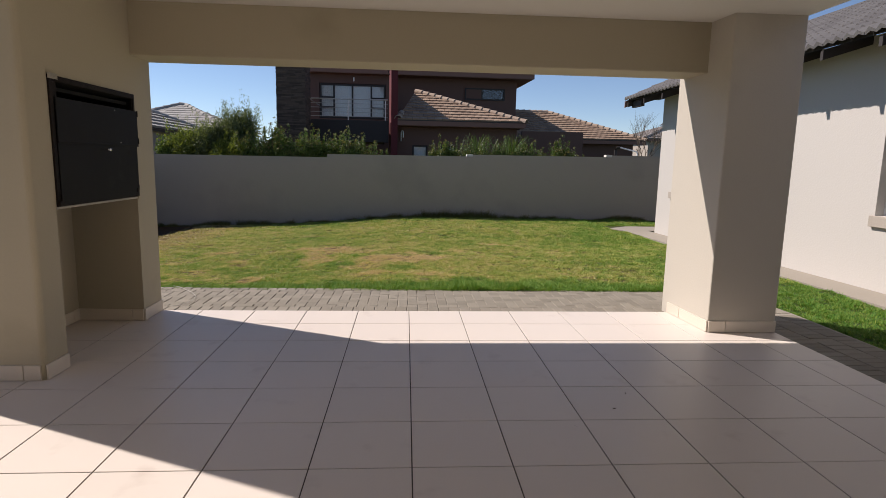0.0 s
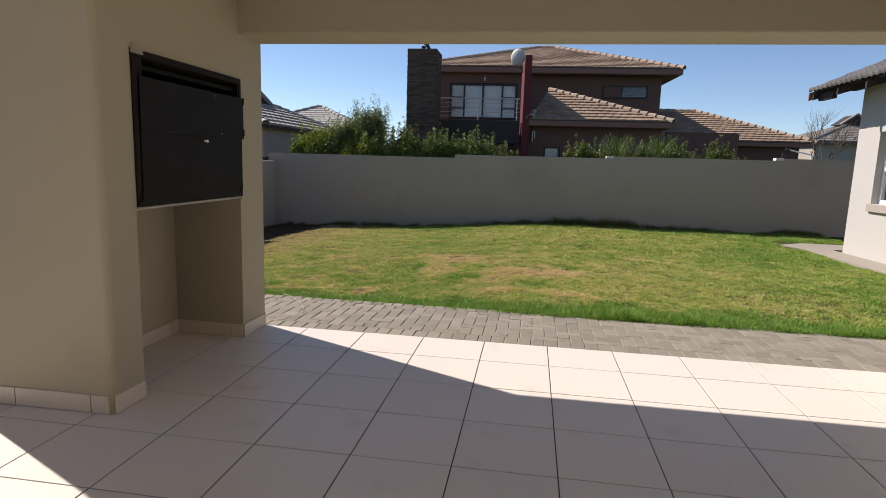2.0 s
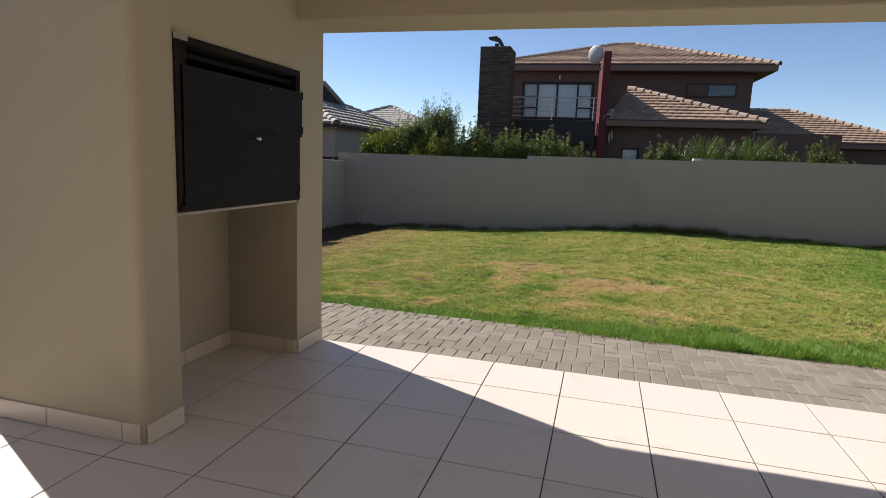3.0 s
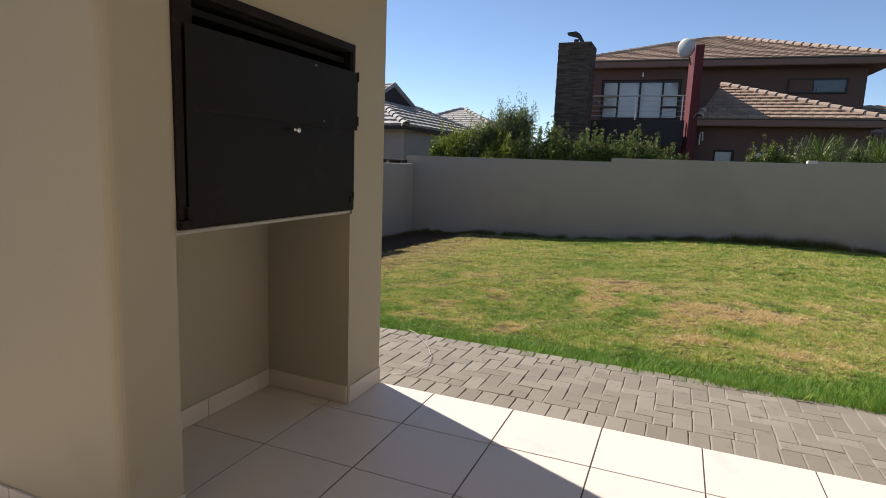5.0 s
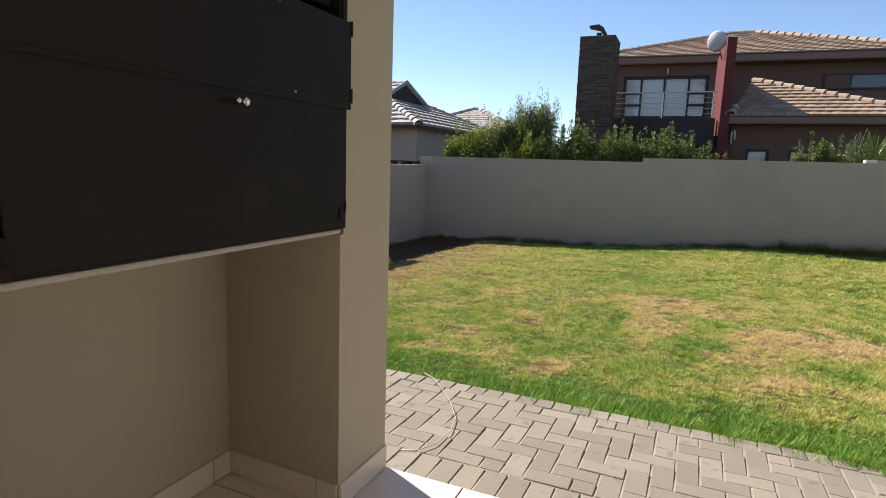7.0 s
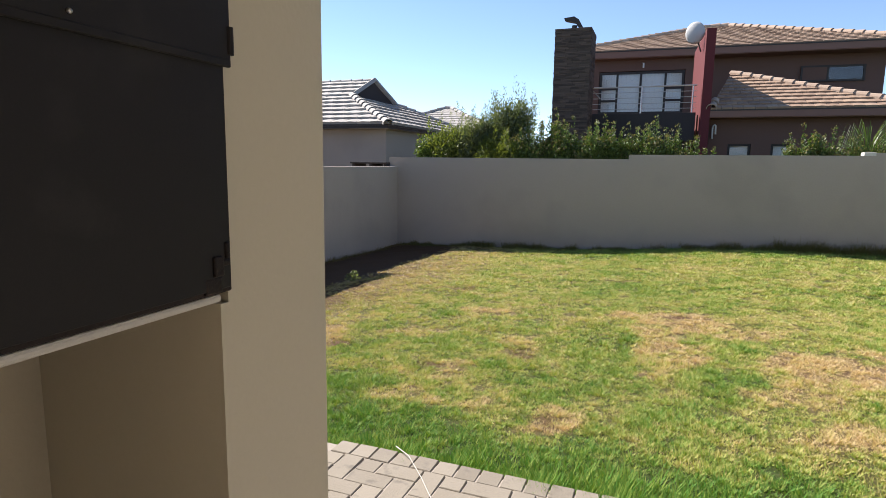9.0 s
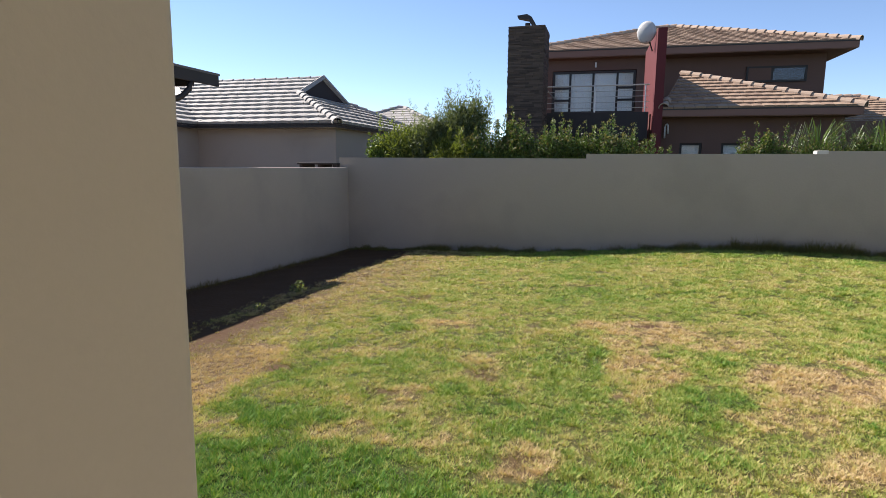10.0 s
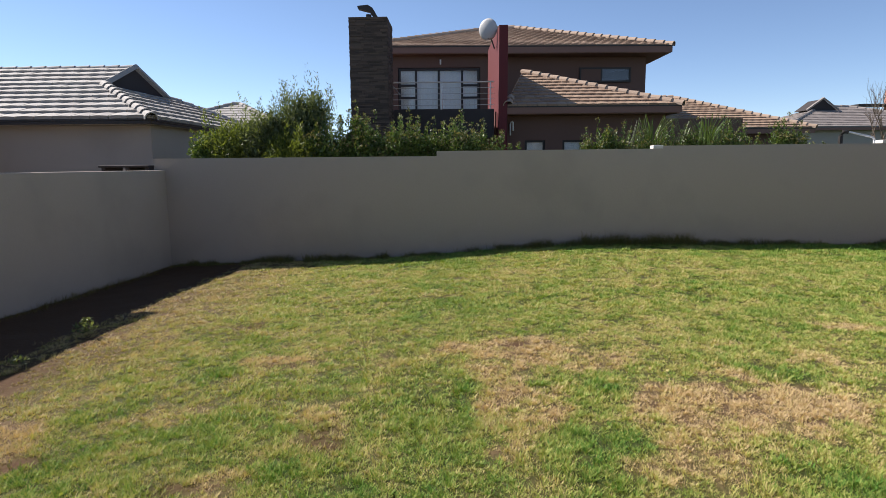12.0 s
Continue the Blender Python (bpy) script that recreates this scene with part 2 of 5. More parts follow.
def arc(cx, cy, r, a0, a1, n=5):
    return [(cx + r * math.cos(radians(a0 + (a1 - a0) * i / n)), cy + r * math.sin(radians(a0 + (a1 - a0) * i / n))) for i in range(n + 1)]


def tube(bm, pts, r0, r1=None, n=6):
    """A tapered tube through points."""
    r1 = r0 if r1 is None else r1
    pts = [Vector(p) for p in pts]
    rings = []
    for i, p in enumerate(pts):
        d = (pts[min(i + 1, len(pts) - 1)] - pts[max(i - 1, 0)]).normalized()
        a = d.cross(Vector((0.31, 0.2, 0.93) if abs(d.z) < 0.9 else (1, 0, 0))).normalized()
        b = d.cross(a)
        r = r0 + (r1 - r0) * i / max(1, len(pts) - 1)
        rings.append([bm.verts.new(p + r * (math.cos(q) * a + math.sin(q) * b)) for q in (math.tau * k / n for k in range(n))])
    for s, t in zip(rings, rings[1:]):
        for k in range(n):
            bm.faces.new((s[k], s[(k + 1) % n], t[(k + 1) % n], t[k]))
    bm.faces.new(rings[0][::-1])
    bm.faces.new(rings[-1])
    return bm


def big_mesh(name, verts, faces, material, parent=None, fields=None, label=""):
    """A large mesh from arrays: verts (n, 3), faces (m, 3 or 4)."""
    me = bpy.data.meshes.new(name)
    k, w = len(faces), faces.shape[1]
    me.vertices.add(len(verts))
    me.vertices.foreach_set("co", verts.astype(np.float32).ravel())
    me.loops.add(k * w)
    me.loops.foreach_set("vertex_index", faces.astype(np.int32).ravel())
    me.polygons.add(k)
    me.polygons.foreach_set("loop_start", np.arange(0, k * w, w, dtype=np.int32))
    for key, values in (fields or {}).items():
        me.attributes.new(key, "FLOAT", "POINT").data.foreach_set("value", values.astype(np.float32))
    me.update(calc_edges=True)
    me.validate()
    me.materials.append(material)
    ob = new(name, me)
    if parent:
        ob.parent = parent
    return tagged(ob, label)


rng = np.random.default_rng(7)
LATTICE = rng.random((64, 64))


def field(x, y, size):
    """Smooth value noise of 0 to 1 over the plan."""
    u, v = np.asarray(x) / size + 100, np.asarray(y) / size + 100
    i, j = np.floor(u).astype(int), np.floor(v).astype(int)
    f, g = u - i, v - j
    f, g = f * f * (3 - 2 * f), g * g * (3 - 2 * g)
    a, b, c, d = LATTICE[i % 64, j % 64], LATTICE[(i + 1) % 64, j % 64], LATTICE[i % 64, (j + 1) % 64], LATTICE[(i + 1) % 64, (j + 1) % 64]
    return (a * (1 - f) + b * f) * (1 - g) + (c * (1 - f) + d * f) * g


def lawn_height(x, y):
    x, y = np.asarray(x, float), np.asarray(y, float)
    return -0.05 - 0.012 * np.clip(y - 6.6, 0, 5) - 0.038 * np.clip(-x, 0, 9) - 0.11 * np.clip((y - 11) / 4, 0, 1) * np.clip(-x / 3, 0, 1) + 0.03 * (field(x, y, 0.9) - 0.5) + 0.015 * (field(x, y, 0.3) - 0.5)


def blob(x, y, cx, cy, rx, ry):
    return np.clip(1.25 - ((x - cx) / rx) ** 2 - ((y - cy) / ry) ** 2, 0, 1)


def dryness(x, y):
    n1, n2, n3, n4 = field(x, y, 1.7), field(x, y, 0.45), field(x, y, 0.16), field(x, y, 0.055)
    d = 0.41 + 0.14 * (n1 - 0.5) + 0.20 * (n2 - 0.5) + 0.30 * (n3 - 0.5) + 0.30 * (n4 - 0.5)
    u, v = x + 0.35 * (n2 - 0.5) + 0.22 * (n3 - 0.5), y + 0.45 * (field(y, x, 0.4) - 0.5) + 0.25 * (field(y, x, 0.14) - 0.5)
    d = d - 0.46 * np.clip((7.3 + 0.7 * (n2 - 0.5) - y) / 0.4, 0, 1)                    # watered edge by the paving
    d = d - 0.20 * np.clip((x - 2.2 - 1.2 * n1) / 2.0, 0, 1)                              # greener towards the outbuilding
    d = d - 0.18 * np.clip((y - 14.2 - n2) / 1.2, 0, 1) * np.clip((x + 4) / 2, 0, 1)
    d = d + 0.30 * np.clip((-4.0 - 1.4 * (n2 - 0.5) - x) / 1.2, 0, 1)                    # dry strip beside the shade
    for cx, cy, rx, ry, k in ((-1.45, 9.3, 0.30, 0.85, 0.5), (-1.30, 10.25, 0.55, 0.26, 0.5), (-0.70, 9.95, 0.45, 0.16, 0.3), (-0.15, 9.0, 0.62, 0.40, 0.52), (-0.62, 8.45, 0.36, 0.42, 0.48), (0.38, 8.95, 0.36, 0.28, 0.5),
                              (0.82, 9.7, 0.28, 0.14, 0.35), (1.82, 10.78, 0.42, 0.2, 0.3), (-4.65, 8.3, 0.38, 0.75, 0.42), (-4.5, 7.4, 0.6, 0.35, 0.35), (-3.0, 8.05, 0.25, 0.25, 0.35), (-3.6, 9.1, 0.3, 0.2, 0.25), (-2.1, 7.42, 0.25, 0.18, 0.5),
                              (-2.9, 7.5, 0.5, 0.16, 0.25), (-0.4, 7.7, 0.4, 0.2, 0.3), (0.6, 7.5, 0.4, 0.2, 0.25), (-2.6, 8.8, 0.3, 0.35, 0.22), (-3.2, 10.0, 0.45, 0.16, 0.3)):
        d = d + k * np.clip(1.5 * blob(u, v, cx, cy, rx, ry), 0, 1) * (0.45 + 0.4 * n3 + 0.6 * n4)
    for cx, cy, rx, ry, k in ((-4.12, 7.6, 0.26, 0.2, 0.7), (-3.5, 7.62, 0.42, 0.28, 0.4), (-1.85, 9.07, 0.34, 0.45, 0.2), (-1.0, 9.46, 0.15, 0.17, 0.45), (-1.07, 8.46, 0.2, 0.26, 0.22), (-0.26, 8.30, 0.28, 0.16, 0.4),
                              (0.23, 9.45, 0.25, 0.10, 0.3), (-3.4, 8.99, 0.2, 0.15, 0.2), (-3.99, 9.04, 0.18, 0.15, 0.25), (-3.8, 8.3, 0.4, 0.2, 0.2), (-2.5, 8.2, 0.3, 0.2, 0.2)):
        d = d - 0.65 * k * blob(u, v, cx, cy, rx, ry) * (0.4 + 1.0 * n4)
    return np.clip(d, 0, 1)


def bare(x, y):
    n2, n3 = field(x, y, 0.33), field(x, y, 0.12)
    u, v = x + 0.2 * (n2 - 0.5) + 0.12 * (n3 - 0.5), y + 0.15 * (field(y, x, 0.1) - 0.5)
    s = np.clip(1.5 * (n2 - 0.84) + 0.5 * (n3 - 0.6), 0, 1) + 0.40 * np.clip((-4.1 - 1.2 * (n2 - 0.5) - x) / 1.2, 0, 1) * (0.4 + 1.2 * n3) + 0.95 * np.clip((-5.6 - 0.3 * (n3 - 0.5) - x) / 0.35, 0, 1) * (x > -7.6)
    for cx, cy, rx, ry, k in ((-5.3, 8.6, 0.35, 1.6, 0.35), (-5.4, 10.9, 0.25, 2.6, 0.3), (-2.1, 7.42, 0.10, 0.08, 0.8), (-3.97, 11.29, 0.14, 0.14, 0.8), (-3.13, 11.62, 0.14, 0.06, 0.8), (-3.18, 10.02, 0.34, 0.06, 0.8),
                              (-2.57, 8.65, 0.13, 0.13, 0.8), (-3.18, 8.14, 0.18, 0.1, 0.7), (-4.75, 10.5, 0.22, 0.07, 1.0), (-4.19, 8.47, 0.14, 0.08, 0.8), (-1.25, 10.36, 0.32, 0.05, 1.0), (-4.9, 7.2, 0.5, 0.3, 0.6)):
        s = s + k * blob(u, v, cx, cy, rx, ry)
    return np.clip(s, 0, 1)


# ---- the ground, one sheet to the horizon ----
def build_ground():
    xs = np.unique(np.round(np.concatenate([[-900, -400, -180, -80, -45, -30, -20, -15, -12], np.arange(-9, 9.01, 0.1), [-3.6, -3.5, 3.38, 4.02, 4.12, 12, 15, 20, 30, 45, 80, 180, 400, 900]]), 3))
    ys = np.unique(np.round(np.concatenate([[-900, -400, -150, -60, -30, -15, -8], np.arange(-5, 18.01, 0.1), [6.5, 6.56, 6.6, 20, 23, 27, 32, 40, 60, 100, 200, 400, 900]]), 3))
    X, Y = np.meshgrid(xs, ys, indexing="ij")
    Z = lawn_height(np.clip(X, -8, 8), np.clip(Y, -5, 17))
    paved = ((Y < 6.53) & (X > -3.55) & (X < 4.07)) | ((Y < 5.5) & (X > -3.6) & (X < 4.07))
    Z = np.where(paved, -0.16, Z)
    Z = np.where((np.abs(X) > 9) | (Y > 17) | (Y < -5), -0.32, Z)
    nx, ny = len(xs), len(ys)
    I = np.arange(nx * ny).reshape(nx, ny)
    F = np.stack([I[:-1, :-1], I[1:, :-1], I[1:, 1:], I[:-1, 1:]], -1).reshape(-1, 4)
    V = np.stack([X, Y, Z], -1).reshape(-1, 3)
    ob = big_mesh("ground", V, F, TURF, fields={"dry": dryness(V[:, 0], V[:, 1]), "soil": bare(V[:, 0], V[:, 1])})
    ob.data.polygons.foreach_set("use_smooth", [True] * len(ob.data.polygons))
    tagged(ob, "patchy lawn soil with dry straw and bare brown earth", "ground", kind="structure")


def blades(x, y, h, w, lean, a=None):
    """Short pointed blades that lean over: vertices and triangles."""
    k = len(x)
    a = rng.random(k) * math.tau if a is None else a
    z = lawn_height(x, y) - 0.004
    dx, dy, px, py = np.cos(a), np.sin(a), -np.sin(a), np.cos(a)
    V = np.empty((k, 3, 3))
    for i, (s, f) in enumerate(((-0.5, 0), (0.5, 0), (0, 1.0))):
        V[:, i, 0] = x + px * s * w + dx * f * lean
        V[:, i, 1] = y + py * s * w + dy * f * lean
        V[:, i, 2] = z + f * h
    return V.reshape(-1, 3), np.arange(k * 3).reshape(-1, 3)


def build_lawn():
    """A dense mat of short blades in small crowns, uneven in height, with shade painted into the gaps between."""
    # x0, x1, y0, y1, crowns, blades in a crown, scale
    zones = [(-5.9, 2.2, 6.15, 9.0, 165000, 6, 1.0), (-5.9, 5.3, 9.0, 11.6, 105000, 6, 1.35), (-5.9, 5.3, 11.6, 14.0, 50000, 6, 1.9), (-5.9, 7.0, 14.0, 16.2, 34000, 6, 2.3), (2.2, 5.3, 6.55, 9.0, 15000, 6, 1.6), (4.08, 5.35, 2.0, 6.6, 14000, 6, 1.5)]
    out_v, out_f, dry, soil, off = [], [], [], [], 0
    for x0, x1, y0, y1, count, each, f in zones:
        x, y = rng.uniform(x0, x1, count), rng.uniform(y0, y1, count)
        edge = 6.55 + 0.06 * field(x, y, 0.25) - np.clip(-2.7 - x, 0, 1) ** 2 * 0.35
        s = bare(x, y)
        clump = 0.6 * field(x, y, 0.045 * f) + 0.4 * field(y, x, 0.02 * f)
        keep = (y > np.where(x < 4.05, edge, 0)) & (rng.random(count) > 0.97 * s) & (clump + 0.3 * (rng.random(count) - 0.5) > 0.30) & ~((x > 5.15) & (y > 13.2) & (y < 14.6))
        x, y, s, clump = x[keep], y[keep], s[keep], clump[keep]
        d = np.clip(dryness(x, y) + rng.normal(0, 0.10, len(x)), 0, 1)
        tall = (0.45 + 0.75 * rng.random(len(x)) ** 1.5) * (0.35 + 1.15 * clump) * (0.7 + 0.6 * field(x, y, 0.2))
        # random tone, plus painted shade where the crowns are low
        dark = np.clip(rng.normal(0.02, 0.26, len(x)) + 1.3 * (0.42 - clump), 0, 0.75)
        x, y, s, d, tall, dark = (np.repeat(q, each) for q in (x, y, s, d, tall, dark))
        k = len(x)
        a, q = rng.random(k) * math.tau, np.abs(rng.normal(0, 0.010, k)) * f
        green = np.clip(1 - d / 0.5, 0, 1)
        h = (0.013 + 0.012 * rng.random(k) + 0.016 * green * rng.random(k)) * (0.6 + 0.4 * f) * tall
        V, F = blades(x + q * np.cos(a), y + q * np.sin(a), h, (0.0042 + 0.0045 * rng.random(k)) * f, h * (0.2 + 1.2 * rng.random(k)) + 0.3 * q, a + rng.normal(0, 0.9, k))
        out_v.append(V), out_f.append(F + off)
        off += len(V)
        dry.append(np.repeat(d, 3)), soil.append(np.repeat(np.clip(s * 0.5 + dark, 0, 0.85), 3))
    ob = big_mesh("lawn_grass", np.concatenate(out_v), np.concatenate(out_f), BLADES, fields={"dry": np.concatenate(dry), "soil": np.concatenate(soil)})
    tagged(ob, "short patchy lawn, green and straw yellow", "grass", kind="stuff")
    # rank grass along the paving edge and the foot of the walls
    x1, y1 = rng.uniform(-3.4, 4.0, 40000), 6.525 + np.abs(rng.normal(0, 0.14, 40000)) - 0.05 * rng.random(40000) ** 3
    y1 = y1 - np.clip(-2.7 - x1, 0, 1) ** 2 * 0.35
    x2, y2 = rng.uniform(-7.2, 7.0, 22000), 16.27 - np.abs(rng.normal(0, 0.12, 22000))
    x3, y3 = -7.26 + np.abs(rng.normal(0, 0.08, 2500)), rng.uniform(5.0, 16.2, 2500)
    keep2 = field(x2, y2, 0.3) > 0.22
    x2, y2 = x2[keep2], y2[keep2]
    h1 = 1.05 * (0.025 + 0.06 * rng.random(len(x1))) * (0.3 + 0.7 * field(x1, y1, 0.35) + 0.8 * field(x1, y1, 0.11) ** 2)
    h2 = 0.95 * (0.03 + 0.14 * rng.random(len(x2)) ** 1.5) * (0.15 + 1.1 * field(x2, y2, 0.18) ** 1.6 + 0.75 * field(x2, y2 * 0, 0.8) ** 2 + 0.8 * np.clip(1.3 - np.abs(x2 - 0.6) / 2.2, 0, 1) * (0.3 + field(x2, y2, 0.3)))
    h3 = (0.03 + 0.07 * rng.random(len(x3))) * (0.3 + field(x3, y3, 0.4))
    x, y, h = np.concatenate([x1, x2, x3]), np.concatenate([y1, y2, y3]), np.concatenate([h1, h2, h3])
    w = np.concatenate([np.full(len(x1), 0.0075), np.full(len(x2), 0.010), np.full(len(x3), 0.009)])
    V, F = blades(x, y, h, w, h * 0.7)
    d = np.concatenate([0.0 + 0.12 * rng.random(len(x1)), 0.12 + 0.3 * rng.random(len(x2)), 0.3 + 0.3 * rng.random(len(x3))])
    # wall-foot blades are browned: the walls' shade is painted into their colour
    ob = big_mesh("edge_grass", V, F, BLADES, fields={"dry": np.repeat(d, 3), "soil": np.repeat(np.concatenate([np.zeros(len(x1)), np.full(len(x2), 0.75), np.full(len(x3), 0.8)]), 3)})
    tagged(ob, "longer green grass along paving and wall foot", "grass", kind="stuff")


# ---- the covered patio ----
PITCH, TX, TY = 0.501, 0.042, 3.955
FLOOR = (-3.42, 3.38, -2.0, 5.41)
HEAD, TOP = 2.32, 2.76                     # underside of the beam, ceiling


def build_patio():
    floor = part("floor", boxes((FLOOR[0], FLOOR[1], FLOOR[2], FLOOR[3] - 0.003, -0.3, -0.004)), GROUT)
    tagged(floor, "patio slab under ivory tiles with dark grout", "floor", kind="structure")
    beam = part("beam", boxes((-2.40, 2.75, 5.05, 5.45, HEAD, TOP + 0.02), bevel=0.012), PAINT)
    tagged(beam, "beige plastered beam across the patio opening", "beam", kind="structure")
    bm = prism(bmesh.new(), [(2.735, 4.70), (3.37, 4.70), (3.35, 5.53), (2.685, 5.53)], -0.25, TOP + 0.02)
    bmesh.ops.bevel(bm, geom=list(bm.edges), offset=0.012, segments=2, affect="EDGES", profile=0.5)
    col = part("pillar", bm, SUNLIT_PILLAR)
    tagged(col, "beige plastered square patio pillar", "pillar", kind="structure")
    ceiling = part("ceiling", boxes((-3.05, 3.37, -2.2, 5.5, TOP, TOP + 0.03)), CEIL)
    tagged(ceiling, "off-white plastered patio ceiling", "ceiling", kind="structure")
    slab = part("roof_slab", boxes((-3.05, 3.37, -2.2, 5.52, TOP + 0.031, TOP + 0.3)), PAINT)
    tagged(slab, "flat roof slab over the patio", "roof", kind="structure")
    back = part("wall_south", boxes((-6.5, 5.5, -2.25, -2.0, -0.3, TOP + 0.3)), PAINT)
    tagged(back, "plain beige house wall behind the patio", "wall", kind="structure")
    # the built-in barbecue chimney breast, with a log niche below and the firebox above
    bm = bmesh.new()
    near, far = arc(-2.39, 3.64, 0.04, -90, 0), arc(-2.375, 5.405, 0.025, 0, 90)
    u_ring = lambda y0, y1, x, y2: [(-3.4, 3.6)] + near + [(-2.35, y0), (x, y0), (x, y2), (-2.35, y1)] + far + [(-3.4, 5.43)]
    prism(bm, u_ring(3.855, 5.038, -2.93, 5.062), -0.25, 1.10)
    prism(bm, u_ring(3.87, 5.06, -3.1, 5.06), 1.10, 1.985)
    prism(bm, [(-3.4, 3.6)] + near + far + [(-3.4, 5.43)], 1.985, TOP)
    prism(bm, [(-3.4, 3.6), (-3.06, 3.6), (-3.06, 5.43), (-3.4, 5.43)], TOP, 4.6)
    breast = part("wall_west", bm, PAINT)
    tagged(breast, "beige plastered barbecue wall with a log niche", "wall", kind="structure")
    shelf = part("niche_shelf", boxes((-2.93, -2.344, 3.857, 5.036, 1.106, 1.123), bevel=0.006), SHELF)
    tagged(shelf, "rough cement shelf edge over the log niche", "shelf", kind="structure")


def build_braai():
    b = thing("barbecue", "black steel built-in barbecue with closed sheet doors", "barbecue", at=(-2.36, 4.45, 1.12))
    o = Vector((-2.36, 4.45, 1.12))

    def p(name, bm, m, parent=b, label=""):
        ob = part(name, bm, m, parent, label)
        bm2 = ob.data
        bm2.transform(Matrix.Translation(-o))
        return ob
    x0 = -2.35
    p("firebox", boxes((-3.09, -3.05, 3.87, 5.04, 1.13, 1.97), (-3.05, x0, 3.87, 3.885, 1.13, 1.97), (-3.05, x0, 5.025, 5.04, 1.13, 1.97), (-3.05, x0 - 0.01, 3.885, 5.025, 1.125, 1.14), (-3.05, x0 - 0.01, 3.885, 5.025, 1.955, 1.97)), SOOT, label="soot-black firebox")
    p("frame", boxes((x0 - 0.02, x0 + 0.012, 3.862, 3.90, 1.124, 1.995), (x0 - 0.02, x0 + 0.008, 5.035, 5.064, 1.124, 1.995), (x0 - 0.02, x0 + 0.012, 3.901, 5.034, 1.955, 1.993), (x0 - 0.02, x0 + 0.010, 3.901, 5.039, 1.124, 1.146), (x0 - 0.02, x0 + 0.001, 3.901, 3.96, 1.147, 1.954), bevel=0.003, seg=1), RUST, label="rusty dark angle-iron frame")
    low = p("lower_door", boxes((x0 + 0.009, x0 + 0.015, 3.908, 5.052, 1.134, 1.60), bevel=0.002, seg=1), STEEL)
    up = p("upper_door", boxes((x0 + 0.016, x0 + 0.022, 3.905, 5.068, 1.560, 1.852), (x0 + 0.015, x0 + 0.024, 3.903, 5.066, 1.552, 1.566), bevel=0.002, seg=1), STEEL)
    for y, z in ((5.066, 1.830), (5.066, 1.60)):
        p("hinge", tube(bmesh.new(), [(x0 + 0.022, y, z - 0.025), (x0 + 0.022, y, z + 0.025)], 0.007, n=8), STEEL)
    p("latch", boxes((x0 + 0.004, x0 + 0.016, 4.985, 5.030, 1.128, 1.160), (x0 + 0.006, x0 + 0.022, 5.005, 5.030, 1.160, 1.200), (x0 + 0.008, x0 + 0.018, 5.022, 5.052, 1.178, 1.192), (x0 + 0.010, x0 + 0.020, 5.038, 5.050, 1.192, 1.225), bevel=0.004), RUST)
    p("foot_clip", boxes((x0 + 0.005, x0 + 0.028, 3.86, 3.915, 1.13, 1.16), (x0 + 0.010, x0 + 0.024, 3.893, 3.908, 1.155, 1.21), bevel=0.004), RUST)
    for y, z, r in ((4.487, 1.518, 0.012), (4.460, 1.519, 0.008)):
        bm = bmesh.new()
        tube(bm, [(x0 + 0.010, y, z), (x0 + 0.068, y, z)], r * 0.55, n=10)
        bmesh.ops.create_uvsphere(bm, u_segments=12, v_segments=8, radius=r, matrix=Matrix.Translation((x0 + 0.07, y, z)) @ Matrix.Diagonal((0.7, 1, 1, 1)))
        p("knob", bm, CHROME, low, "small chrome door bolt")
    for y, z in ((4.68, 1.83), (4.75, 1.578)):
        bm = bmesh.new()
        bmesh.ops.create_uvsphere(bm, u_segments=8, v_segments=6, radius=0.004, matrix=Matrix.Translation((x0 + (0.025 if z > 1.56 else 0.013), y, z)))
        p("rivet", bm, ALU, up if z > 1.56 else low)
    p("damper_bar", boxes((x0 - 0.06, x0 - 0.04, 3.89, 5.025, 1.90, 1.925)), SOOT)
    vent = thing("vent_clip", "small ribbed tan clip above the barbecue frame", "clip", at=(-2.336, 3.905, 1.968))
    bm = bmesh.new()
    box(bm, -0.006, 0.001, -0.045, 0.045, 0.0, 0.036)
    for i in range(5):
        box(bm, 0.001, 0.007, -0.045, 0.045, i * 0.0078, i * 0.0078 + 0.0045)
    part("ribs", bm, SHELF, vent)


def build_tiles(floor_ob):
    """Floor tiles with grout joints, each its own piece."""
    x0, x1, y0, y1 = FLOOR
    cache = {}

    def piece(cx, cy, w, d):
        key = (round(w, 3), round(d, 3))
        if key not in cache:
            bm = boxes((-w / 2, w / 2, -d / 2, d / 2, -0.012, 0.0))
            bmesh.ops.bevel(bm, geom=[e for e in bm.edges if all(v.co.z > -0.001 for v in e.verts)], offset=0.0015, segments=1, affect="EDGES")
            ob = part("tile", bm, TILE, floor_ob)
            cache[key] = ob.data
        else:
            ob = new("tile", cache[key])
            ob.parent = floor_ob
        ob.location = (cx, cy, random.uniform(-0.0004, 0.0004))
        ob.rotation_euler = (random.uniform(-1, 1) * 0.0008, random.uniform(-1, 1) * 0.0008, 0)
    j = 0.0065
    for i in range(-7, 8):
        for k in range(-13, 4):
            a, b = max(TX + i * PITCH, x0), min(TX + (i + 1) * PITCH, x1)
            c, d = max(TY + k * PITCH, y0), min(TY + (k + 1) * PITCH, y1)
            if b - a > 0.03 and d - c > 0.03:
                piece((a + b) / 2, (c + d) / 2, b - a - j, d - c - j)


